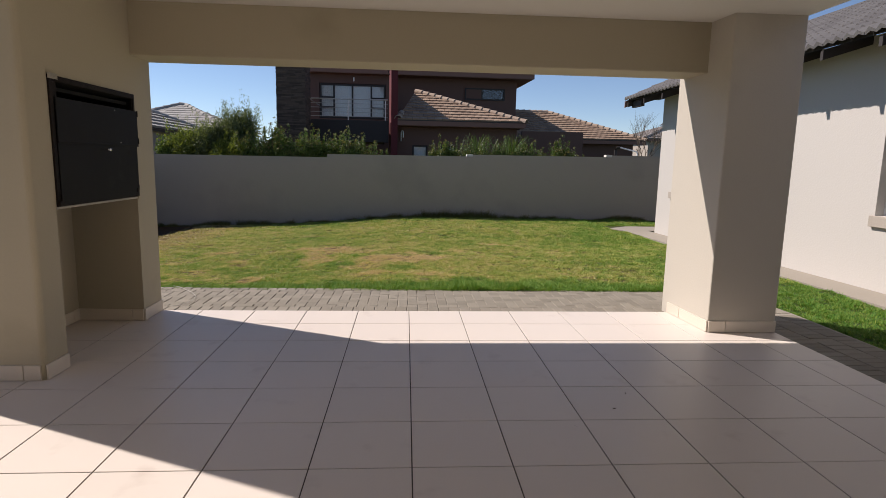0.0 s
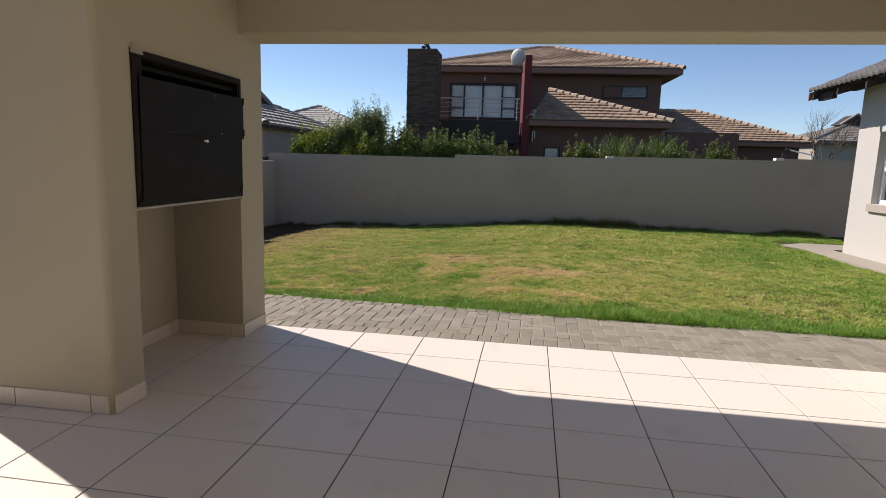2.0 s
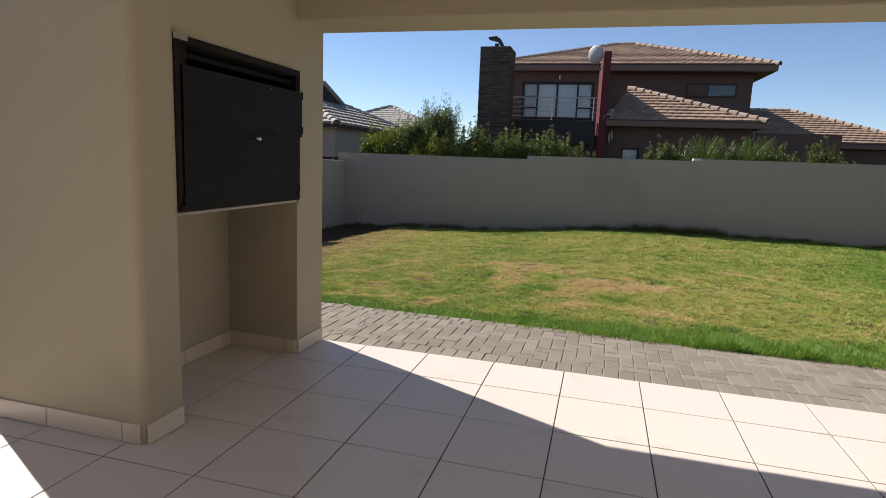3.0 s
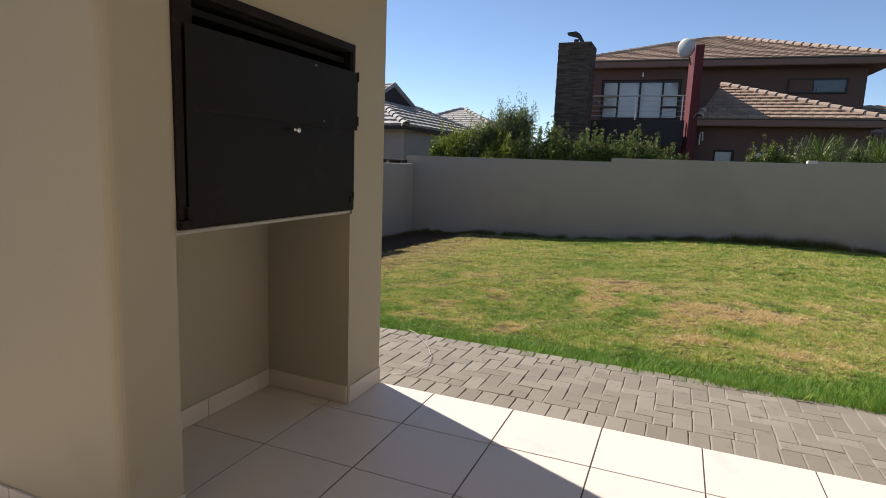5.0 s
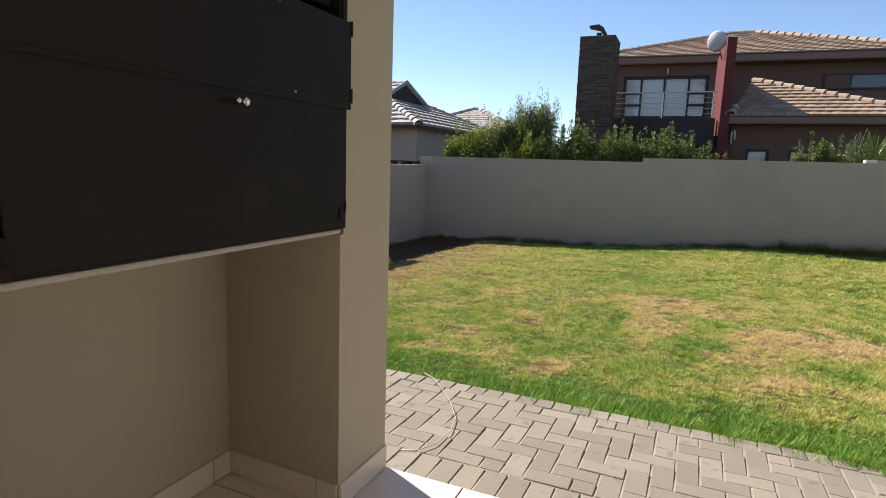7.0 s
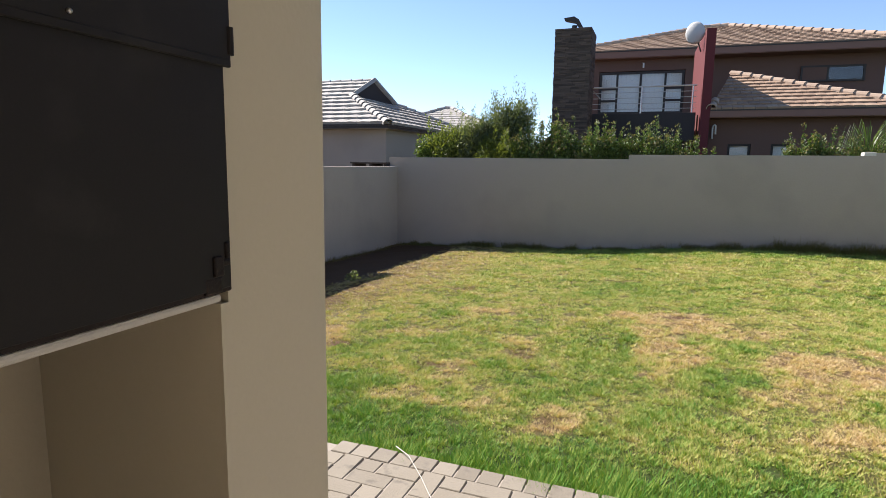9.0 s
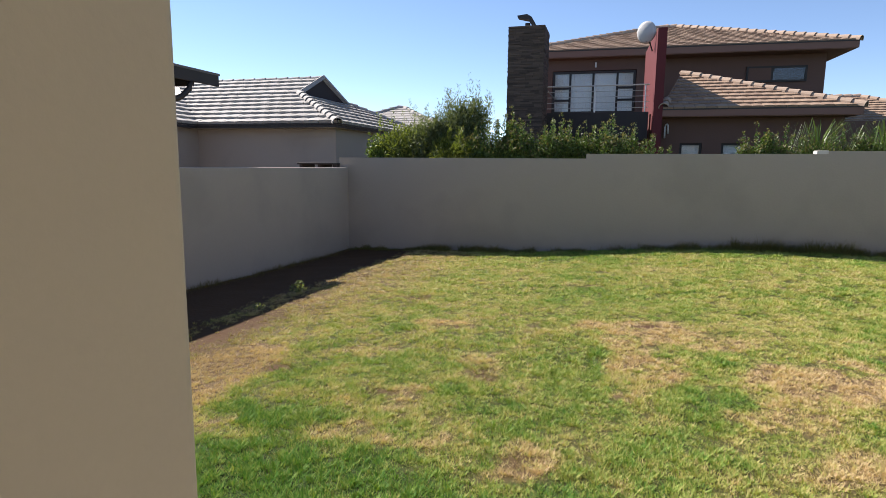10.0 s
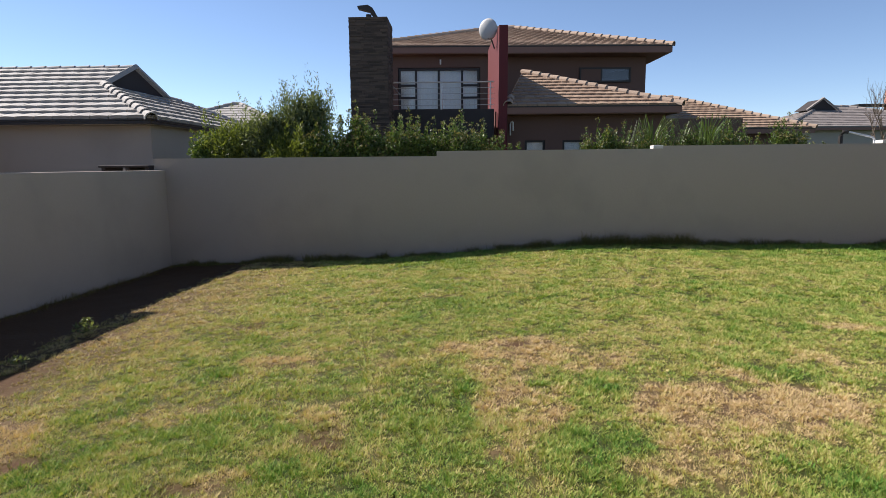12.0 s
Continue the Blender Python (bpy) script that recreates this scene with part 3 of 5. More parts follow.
def build_litter():
    for x, y, a in ((1.29, 3.10, 20), (1.45, 3.33, 70), (0.98, 2.87, 130)):
        bm = bmesh.new()
        ring = [(-0.022, 0, 0.002), (-0.008, 0.008, 0.007), (0.010, 0.007, 0.006), (0.024, 0, 0.003), (0.010, -0.006, 0.001), (-0.009, -0.007, 0.001)]
        bm.faces.new([bm.verts.new(p) for p in ring])
        bmesh.ops.solidify(bm, geom=bm.faces, thickness=0.0012)
        ob = part("dry_leaf", bm, BARK)
        ob.matrix_world = pose(x, y, 0.001, 0, 0, a) @ Matrix.Diagonal((0.6, 0.6, 0.6, 1))
        tagged(ob, "small curled brown leaf on the patio tiles", "leaf", group="dry leaves on the patio")


def build_skirting():
    sk = thing("skirting", "ivory tile skirting along the patio walls", "skirting", kind="structure")

    def run(p, q, cuts, h=0.105):
        """Tiles along a wall line from p to q, split at the given distances; the wall lies to the left of the line."""
        d = Vector((q[0] - p[0], q[1] - p[1]))
        length = d.length
        m = Matrix.Translation((p[0], p[1], 0)) @ Matrix.Rotation(math.atan2(d.y, d.x), 4, "Z")
        stops = [0] + list(cuts) + [length]
        for a, b in zip(stops, stops[1:]):
            bm = boxes((a + 0.0025, b - 0.0025, -0.010, 0.002, 0.003, h + random.uniform(-0.001, 0.001)), bevel=0.0015, seg=1)
            ob = part("skirting_tile", bm, SKIRT, sk)
            ob.matrix_local = m
    run((-3.4, 3.598), (-2.375, 3.598), (0.44, 0.915), 0.105)
    run((-2.348, 3.605), (-2.348, 3.855), ())
    run((-2.928, 3.86), (-2.928, 5.058), (0.15, 0.70, 1.10))
    run((-2.92, 5.060), (-2.352, 5.036), (0.47,))
    run((-2.348, 5.038), (-2.348, 5.41), ())
    run((2.690, 5.41), (2.733, 4.70), (0.24,))
    run((2.737, 4.698), (3.37, 4.698), (0.16,))
    run((3.372, 4.70), (3.356, 5.41), (0.3,))


# ---- paving ----
def build_paving():
    bm = bmesh.new()
    for ring in ([(-3.5, 5.413, -0.0180), (4.05, 5.413, -0.0180), (4.05, 6.55, -0.0470), (-3.5, 6.55, -0.0470)], [(3.383, -2.2, -0.0180), (4.05, -2.2, -0.0180), (4.05, 5.412, -0.0180), (3.383, 5.412, -0.0180)]):
        top, low = [bm.verts.new(p) for p in ring], [bm.verts.new((p[0], p[1], -0.25)) for p in ring]
        bm.faces.new(top), bm.faces.new(low[::-1])
        for i in range(4):
            bm.faces.new((top[i], low[i], low[(i + 1) % 4], top[(i + 1) % 4]))
    pave = part("pavement", bm, SAND)
    tagged(pave, "sand bed of the grey brick paving", "pavement", kind="structure")
    spots = []                                        # centre x, y, along x?, length, width

    def lay(cx, cy, along, ln_, wd):
        spots.append((cx, cy, along, ln_, wd))
    P, Lb = 0.1085, 0.207
    i = 0
    x = -3.45
    while x < 4.0:                                      # header courses at both edges
        lay(x + P / 2, 5.416 + Lb / 2, False, Lb, P)
        lay(x + P / 2, 6.475 + 0.06, False, 0.12, P) if x > -3.1 else None
        x += P
    W = 0.1055
    nx, ny = int(7.45 / W), 8
    for a in range(-1, nx):
        for b in range(-1, ny):
            m = (a - b) % 4
            if m == 0:
                c0, c1 = max(a, 0), min(a + 2, nx)
                if 0 <= b < ny and c1 > c0:
                    lay(-3.45 + (c0 + c1) / 2 * W, 5.628 + (b + 0.5) * W, True, (c1 - c0) * W, W)
            elif m == 3:
                c0, c1 = max(b, 0), min(b + 2, ny)
                if 0 <= a < nx and c1 > c0:
                    lay(-3.45 + (a + 0.5) * W, 5.628 + (c0 + c1) / 2 * W, False, (c1 - c0) * W, W)
    y = 5.3
    while y > -2.1:                                     # the strip beside the patio
        for k in range(3):
            lay(3.385 + (k + 0.5) * 0.212, y + (0.0525 if k % 2 else 0), True, 0.212, 0.1055)
        y -= 0.1055
    cache = {}

    def proto(ln_, wd):
        key = (round(ln_, 3), round(wd, 3))
        if key not in cache:
            bm = boxes((-ln_ / 2 + 0.0034, ln_ / 2 - 0.0034, -wd / 2 + 0.0034, wd / 2 - 0.0034, -0.06, 0.0))
            bmesh.ops.bevel(bm, geom=[e for e in bm.edges if all(v.co.z > -0.001 for v in e.verts)], offset=0.0035, segments=1, affect="EDGES")
            cache[key] = bm
        return cache[key]
    near = [s for s in spots if -2.95 < s[0] < 0.35 and s[1] > 5.4]
    near = sorted(near, key=lambda s: abs(s[0] + 1.3))[:300]
    chosen = set(near)
    meshes = {}
    rest = bmesh.new()
    for s in spots:
        cx, cy, along, ln_, wd = s
        z = -0.012 - 0.030 * min(1, max(0, cy - 5.41) / 1.2) + random.uniform(-0.002, 0.002)
        if cx < -2.75 and cy > 6.1 and (cx + 2.75) ** 2 + (cy - 6.1) ** 2 > 0.5 ** 2:
            continue
        m = pose(cx, cy, z, random.uniform(-0.8, 0.8), random.uniform(-0.8, 0.8), (0 if along else 90) + random.uniform(-0.7, 0.7))
        if s in chosen:
            key = (round(ln_, 3), round(wd, 3))
            if key not in meshes:
                me = bpy.data.meshes.new("brick")
                proto(ln_, wd).to_mesh(me)
                me.materials.append(PAVER)
                meshes[key] = me
            ob = new("brick", meshes[key])
            ob.parent = pave
            ob.matrix_local = m
        else:
            me = bpy.data.meshes.new("tmp")
            proto(ln_, wd).to_mesh(me)
            me.transform(m)
            rest.from_mesh(me)
            bpy.data.meshes.remove(me)
    ob = part("paving_bricks", rest, PAVER_ISL, pave)
    tagged(ob, "grey brick paving in herringbone", kind="stuff")
    wire = part("cable", tube(bmesh.new(), [(-2.72, 6.62, -0.03), (-2.62, 6.55, -0.025), (-2.48, 6.38, -0.018), (-2.36, 6.22, -0.014), (-2.26, 6.05, -0.012), (-2.22, 5.88, -0.008), (-2.23, 5.72, -0.006), (-2.28, 5.62, -0.005), (-2.36, 5.58, -0.006)], 0.0026, n=6), WIRE, smooth=True)
    tagged(wire, "loose pale cable lying on the paving", "cable")


# ---- garden walls ----
def build_garden_walls():
    steps = [(-7.52, -0.6), (11.0, -0.6), (11.0, 1.76), (5.95, 1.755), (5.95, 1.705), (1.90, 1.69), (1.90, 1.64), (-2.215, 1.625), (-2.215, 1.535), (-7.52, 1.525)]
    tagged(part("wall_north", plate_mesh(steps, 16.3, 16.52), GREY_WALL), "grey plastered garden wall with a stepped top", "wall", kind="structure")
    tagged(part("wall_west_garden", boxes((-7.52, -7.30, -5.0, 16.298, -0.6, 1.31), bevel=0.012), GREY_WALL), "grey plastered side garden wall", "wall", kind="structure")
    for x in (1.72, 5.78):
        tagged(part("coping_block", boxes((x, x + 0.18, 16.30, 16.50, (1.637 if x < 4 else 1.702), (1.70 if x < 4 else 1.765)), bevel=0.008), CREAM), "bare pale cement block on the stepped wall top", "block")


# ---- roofs ----
def tile_shape(w, h, rise, sub):
    """Profile heights across a roof tile."""
    return [rise * (0.5 - 0.5 * math.cos(math.tau * i / sub * (2 if sub >= 8 else 1))) for i in range(sub + 1)]


def tile_slope(parent, A, B, C, D, material, name="roof_tiles", w=0.30, h=0.33, rise=0.018, sub=2, lip=0.032, pieces=False, object_material=None, stagger=0.5):
    """Lays tiles on the slope A, B (eave, left to right), C, D (top right, top left)."""
    A, B, C, D = map(Vector, (A, B, C, D))
    u = (B - A).normalized()
    up = (D - A) - (D - A).dot(u) * u
    length = up.length
    v = up / length
    nrm = u.cross(v).normalized()
    rows = max(1, round(length / h))
    sl, sr0, sr1 = (D - A).dot(u), (B - A).dot(u), (C - A).dot(u)
    left = lambda q: sl * q
    right = lambda q: sr0 + (sr1 - sr0) * q
    prof = tile_shape(w, h, rise, sub)
    V, F = [], []
    full_mesh = None
    for r in range(rows):
        q0, q1 = r / rows, min(1.0, (r + 1.12) / rows)
        lo, hi = min(left(q0), left(q1)), max(right(q0), right(q1))
        s = math.floor(lo / w) * w - (stagger * w if r % 2 else 0)
        while s < hi:
            whole = s >= max(left(q0), left(q1)) and s + w <= min(right(q0), right(q1))
            pts_lo, pts_hi = [], []
            for i in range(sub + 1):
                e = s + w * i / sub * 0.955
                a = min(max(e, left(q0)), right(q0))
                b = min(max(e, left(q1)), right(q1))
                pts_lo.append((a, prof[i])), pts_hi.append((b, prof[i]))
            if pts_lo[-1][0] - pts_lo[0][0] < 0.01 and pts_hi[-1][0] - pts_hi[0][0] < 0.01:
                s += w
                continue
            jz = random.uniform(-0.004, 0.004)
            loc = []
            for i in range(sub + 1):
                loc.append(A + u * pts_lo[i][0] + v * (q0 * length) + nrm * (lip + pts_lo[i][1] + jz))
            for i in range(sub + 1):
                loc.append(A + u * pts_hi[i][0] + v * (q1 * length) + nrm * (0.006 + pts_hi[i][1] + jz))
            for i in range(sub + 1):
                loc.append(A + u * pts_lo[i][0] + v * (q0 * length) + nrm * (-0.004 + pts_lo[i][1] * 0.6))
            n = sub + 1
            f = [(i, i + 1, n + i + 1, n + i) for i in range(sub)] + [(2 * n + i, 2 * n + i + 1, i + 1, i) for i in range(sub)]
            f += [(2 * n, 0, n), (sub, 2 * n + sub, n + sub)]
            if pieces:
                o = A + u * s + v * (q0 * length)
                if whole:
                    if full_mesh is None:
                        full_mesh = bpy.data.meshes.new("roof_tile")
                        full_mesh.from_pydata([tuple(p - o) for p in loc], [], f)
                        full_mesh.materials.append(object_material)
                    ob = new("roof_tile", full_mesh)
                    ob.parent = parent
                    ob.location = o + nrm * jz
                else:
                    ob = part("roof_tile", ([tuple(p) for p in loc], f), object_material, parent)
            else:
                k = len(V)
                V += [tuple(p) for p in loc]
                F += [tuple(k + i for i in g) for g in f]
            s += w
    if V:
        ob = part(name, (V, F), material, parent)
        tagged(ob, kind="stuff")


def ridge(parent, p, q, material, r=0.11, step=0.36, sink=0.02):
    """Half-round ridge tiles from p to q, each a piece of its own."""
    p, q = Vector(p), Vector(q)
    d = (q - p)
    n = max(1, round(d.length / step))
    d.normalize()
    side = d.cross(Vector((0, 0, 1))).normalized()
    up = side.cross(d)
    L = (q - p).length / n
    V, F = [], []
    k = 7
    for e, (a, s) in enumerate(((-0.03, 1.22), (L + 0.02, 0.86))):
        for ring in (1.0, 0.82):
            for i in range(k + 1):
                t = math.pi * (i / k) * 1.1 - 0.05 * math.pi
                V.append(tuple(d * a + (side * math.cos(t) + up * (math.sin(t) - sink)) * r * s * ring))
    m = k + 1
    for i in range(k):
        F += [(i, i + 1, 2 * m + i + 1, 2 * m + i), (m + i, m + i + 1, i + 1, i), (2 * m + i, 2 * m + i + 1, 3 * m + i + 1, 3 * m + i)]
    me = bpy.data.meshes.new("ridge_tile")
    me.from_pydata(V, [], F)
    me.materials.append(material)
    for i in range(n):
        ob = new("ridge_tile", me)
        ob.parent = parent
        ob.location = p + d * (L * i)
        ob.rotation_euler = (random.uniform(-0.01, 0.01), random.uniform(-0.01, 0.01), random.uniform(-0.015, 0.015))


def plate(parent, name, pts, material, thick=0.05, label=""):
    """A flat slab under a polygon of points, thick metres downwards."""
    bm = bmesh.new()
    top = [bm.verts.new(p) for p in pts]
    low = [bm.verts.new((p[0], p[1], p[2] - thick)) for p in pts]
    bm.faces.new(top)
    bm.faces.new(low[::-1])
    for i in range(len(pts)):
        j = (i + 1) % len(pts)
        bm.faces.new((top[i], low[i], low[j], top[j]))
    return part(name, bm, material, parent, label)


# ---- windows ----
def window(parent, x0, x1, y, z0, z1, cols, frame_m, pane_m, bars=(), bw=0.05, name="window", back=None, rows_at=None, depth=0.06):
    """A framed window in a wall that faces -y. cols: x of the mullions; bars: (x0, x1, z) of transoms."""
    xs = [x0] + list(cols) + [x1]
    bm = bmesh.new()
    box(bm, x0, x1, y - depth / 2, y + depth / 2, z1 - bw, z1)
    box(bm, x0, x1, y - depth / 2, y + depth / 2, z0, z0 + bw)
    for x in (x0 + bw / 2, *cols, x1 - bw / 2):
        box(bm, x - bw / 2, x + bw / 2, y - depth / 2, y + depth / 2, z0 + bw, z1 - bw)
    for a, b, z in bars:
        box(bm, a, b, y - depth / 2 + 0.004, y + depth / 2 - 0.004, z - bw / 2, z + bw / 2)
    win = part(name, bm, frame_m, parent)
    for a, b in zip(xs, xs[1:]):
        ob = part("pane", boxes((a + bw / 2, b - bw / 2, y - 0.004, y + 0.004, z0 + bw * 0.7, z1 - bw * 0.7)), pane_m, win)
        ob.visible_shadow = False
    return win


def build_brown_house():
    h = thing("house", "dark brown two-storey house with tan tiled hip roofs", "house")
    # walls; the upper floor is open behind the balcony window
    yw, yr, zt = 26.675, 26.996, 5.233
    xa, xb, za, zb = -3.984, -1.052, 3.286, 4.816
    part("upper_wall", boxes((-4.476, xa, yw, yw + 0.2, 0, zt)), BROWN_WALL, h)
    part("upper_wall", boxes((xa, xb, yw, yw + 0.2, zb, zt)), BROWN_WALL, h)
    part("upper_wall", boxes((xa, xb, yw, yw + 0.2, 0, za)), BROWN_WALL, h)
    part("upper_wall", boxes((xb, xb + 0.25, yw, yr, 0, zt)), BROWN_WALL, h)
    part("upper_wall", boxes((xb + 0.25, 4.98, yr, yr + 0.2, 0, zt)), BROWN_WALL, h)
    part("upper_wall", boxes((4.98 - 0.2, 4.98, yr + 0.2, 34.5, 0, zt)), BROWN_WALL, h)
    part("upper_wall", boxes((-4.476 - 0.2, -4.476, yw, 34.5, 0, zt)), BROWN_WALL, h)
    part("upper_wall", boxes((-4.476, 4.98, 34.5, 34.7, 0, zt)), BROWN_WALL, h)
    for a in ((-0.7, 0.24, 24.0, 24.2, -0.5, 3.02), (0.24, 0.88, 24.0, 24.2, -0.5, 1.2), (0.24, 0.88, 24.0, 24.2, 2.13, 3.02), (0.88, 1.42, 24.0, 24.2, -0.5, 3.02), (1.42, 2.05, 24.0, 24.2, 2.13, 3.02),
              (1.42, 2.05, 24.0, 24.2, -0.5, 1.2), (2.05, 4.6, 24.0, 24.2, -0.5, 3.02), (4.4, 4.6, 24.2, 28, -0.5, 3.02)):
        part("lower_wall", boxes(a), BROWN_WALL, h)
    for a in ((4.79, 12.13, 30.3, 30.5, -0.5, 2.74), (11.93, 12.13, 30.5, 37.3, -0.5, 2.74)):
        part("side_wall", boxes(a), BROWN_WALL, h)
    part("screen_wall", boxes((5.4, 8.33, 26.9, 27.1, -0.5, 2.97), bevel=0.01), BROWN_WALL, h, "dark brown screen wall")
    # the maroon fin wall with the dish
    bm = bmesh.new()
    ring = [((-0.62, 23.4), 5.47), ((-0.36, 23.4), 5.47), ((-0.54, 26.65), 5.36), ((-0.80, 26.65), 5.36)]
    lo, hi = [bm.verts.new((*p, 0)) for p, z in ring], [bm.verts.new((*p, z)) for p, z in ring]
    bm.faces.new(lo[::-1]), bm.faces.new(hi)
    for q in range(4):
        bm.faces.new((lo[q], lo[(q + 1) % 4], hi[(q + 1) % 4], hi[q]))
    part("fin_wall", bm, RED_WALL, h, "maroon plastered fin wall")
    # balcony
    bal = part("balcony", boxes((-3.98, -0.75, 23.55, 23.75, 2.2, 3.06), (-3.98, -1.0, 23.75, 26.6, 2.2, 2.9), bevel=0.005), DARK_WALL, h, "charcoal balcony parapet")
    for i in range(5):
        z = 3.88 - i * 0.17
        part("rail", tube(bmesh.new(), [(-3.95, 23.65, z), (-0.76, 23.65, z)], 0.024 if i == 0 else 0.010, n=8), ALU, bal, "brushed steel rail")
    for x in (-3.93, -2.35, -0.86):
        part("post", tube(bmesh.new(), [(x, 23.65, 3.05), (x, 23.65, 3.88)], 0.020, n=8), ALU, bal)
    part("side_rail", tube(bmesh.new(), [(-3.93, 23.65, 3.88), (-3.93, 26.601, 3.88)], 0.022, n=8), ALU, bal)
    w = window(h, -3.963, -1.074, yw + 0.06, 3.307, 4.795, (-3.342, -2.529, -1.694), DARK_FASCIA_GAPS, GLASS, ((-3.963, -3.342, 3.778), (-1.694, -1.074, 3.778), (-3.963, -3.342, 4.206), (-1.694, -1.074, 4.206)), bw=0.075, name="balcony_window")
    bm = bmesh.new()
    for i in range(66):                                # pleated curtain
        x = -3.941 + i * 0.0435
        box(bm, x, x + 0.042, yw + 0.115 + 0.02 * (i % 2), yw + 0.135 + 0.02 * (i % 2), 3.318, 4.784)
    part("curtain", bm, CURTAIN, w, "drawn white curtain")
    w2 = window(h, 2.564, 4.426, yr - 0.03, 4.31, 4.835, (3.356,), DARK_FASCIA_GAPS, GLASS, bw=0.06, name="strip_window")
    part("shutter", boxes((2.564 + 0.05, 3.356 - 0.03, yr - 0.06, yr - 0.05, 4.31 + 0.05, 4.835 - 0.05)), BROWN_WALL, w2, "dark brown shutter panel")
    # added dark sheet on the solid wall: a room's shade put into its colour
    part("pane_backing", boxes((3.356 + 0.03, 4.426 - 0.05, yr - 0.022, yr - 0.006, 4.31 + 0.04, 4.835 - 0.04)), DARK_WALL, w2, "added dark sheet behind the glass imitating an unlit room")
    for a in (0.25, 1.43):
        w3 = window(h, a, a + 0.62, 24.08, 1.2, 2.13, (), DARK_FASCIA_GAPS, GLASS, bw=0.06, name="small_window")
        part("pane_backing", boxes((a + 0.03, a + 0.59, 24.13, 24.15, 1.22, 2.1)), CURTAIN, w3)
    part("wall_pipe", tube(bmesh.new(), [(-0.22, 23.93, 2.28), (-0.22, 23.93, 2.62), (-0.205, 23.92, 2.68), (-0.17, 23.92, 2.71), (-0.14, 23.92, 2.68), (-0.13, 23.93, 2.42)], 0.026, n=8), WHITE, h, "white bent vent pipe", True)
    part("eave_lamp", tube(bmesh.new(), [(-2.465, yw - 0.04, 4.912), (-2.465, yw - 0.04, 5.084)], 0.03, n=8), WHITE, h, "small white wall lamp")
    # main hip roof
    ez, e0, e1, ey, by, k, pt = 5.469, -5.439, 5.62, 26.247, 36.09, 4.922, 0.345
    R0, R1 = (e0 + k + 0.55, ey + k, ez + pt * k), (e1 - k, ey + k, ez + pt * k)
    # all roof slabs of this house are dark, to paint shade into the tile gaps
    roof = plate(h, "main_roof", [(e0, ey, ez), (e1, ey, ez), R1, R0], DARK_FASCIA_GAPS, 0.04)
    plate(h, "main_roof_side", [(e1, ey, ez), (e1, by, ez), R1], DARK_FASCIA_GAPS, 0.04)
    plate(h, "main_roof_side", [(e0, by, ez), (e0, ey, ez), R0], DARK_FASCIA_GAPS, 0.04)
    plate(h, "main_roof_back", [(e1, by, ez), (e0, by, ez), R0, R1], DARK_FASCIA_GAPS, 0.04)
    tile_slope(roof, (e0, ey, ez), (e1, ey, ez), R1, R0, TERRA, w=0.30, h=0.31, rise=0.008, sub=2, lip=0.040)
    tile_slope(roof, (e1, ey, ez), (e1, by, ez), R1, R1, TERRA, w=0.30, h=0.31, rise=0.008, sub=2, lip=0.055)
    ridge(roof, (e1, ey, ez), R1, TERRA_O)
    ridge(roof, (e0, ey, ez), R0, TERRA_O)
    ridge(roof, R1, R0, TERRA_O)
    part("fascia", boxes((e0, e1, ey + 0.01, ey + 0.05, ez - 0.24, ez - 0.03), (e1 - 0.05, e1 - 0.01, ey + 0.05, by, ez - 0.24, ez - 0.03)), FASCIA, h, "brown fascia board")
    part("soffit", boxes((e0, e1 - 0.05, ey + 0.05, by, ez - 0.26, ez - 0.24)), FASCIA, h)
    # lower front roof
    lz, ly = 3.12, 23.4
    P = [(-0.355, ly, lz), (4.85, ly, lz), (0.40, 26.6, 4.60)]
    low = plate(h, "front_roof", P, DARK_FASCIA_GAPS, 0.04)
    tile_slope(low, P[0], P[1], P[2], P[2], TERRA, w=0.30, h=0.31, rise=0.008, sub=2, lip=0.055)
    plate(h, "front_roof_side", [(-0.355, 26.6, lz), P[0], P[2]], DARK_FASCIA_GAPS, 0.04)
    plate(h, "front_roof_side", [P[1], (4.85, 27.8, lz), P[2]], DARK_FASCIA_GAPS, 0.04)
    ridge(low, P[1], P[2], TERRA_O, r=0.12)
    ridge(low, (-0.33, ly, lz + 0.03), (-0.20, 24.1, 3.45), TERRA_O, r=0.13)
    part("front_fascia", boxes((-0.45, 4.85, ly + 0.01, ly + 0.05, lz - 0.22, lz - 0.03), (4.80, 4.84, ly + 0.05, 27.5, lz - 0.22, lz - 0.03)), FASCIA, h)
    part("front_soffit", boxes((-0.45, 4.8, ly + 0.05, 24.0, lz - 0.24, lz - 0.22)), FASCIA, h)
    # side roof
    sz, sy, sx = 2.79, 29.8, 12.63
    S = [(4.8, sy, sz), (sx, sy, sz), (8.23, 33.8, 4.46), (4.8, 33.8, 4.46)]
    side = plate(h, "side_roof", S, DARK_FASCIA_GAPS, 0.04)
    tile_slope(side, S[0], S[1], S[2], S[3], TERRA, w=0.30, h=0.31, rise=0.008, sub=2, lip=0.055)
    plate(h, "side_roof_end", [S[1], (sx, 37.8, sz), S[2]], DARK_FASCIA_GAPS, 0.04)
    plate(h, "side_roof_back", [(sx, 37.8, sz), (4.8, 37.8, sz), S[3], S[2]], DARK_FASCIA_GAPS, 0.04)
    ridge(side, S[1], S[2], TERRA_O, r=0.12)
    ridge(side, S[2], S[3], TERRA_O, r=0.12)
    part("side_fascia", boxes((4.8, sx, sy + 0.01, sy + 0.05, sz - 0.22, sz - 0.03)), FASCIA, h)
    # upper storey enlarged about a camera position and turned askew to fit its view
    cam_point = Matrix.Translation((-1.75, 5.0, 1.37))
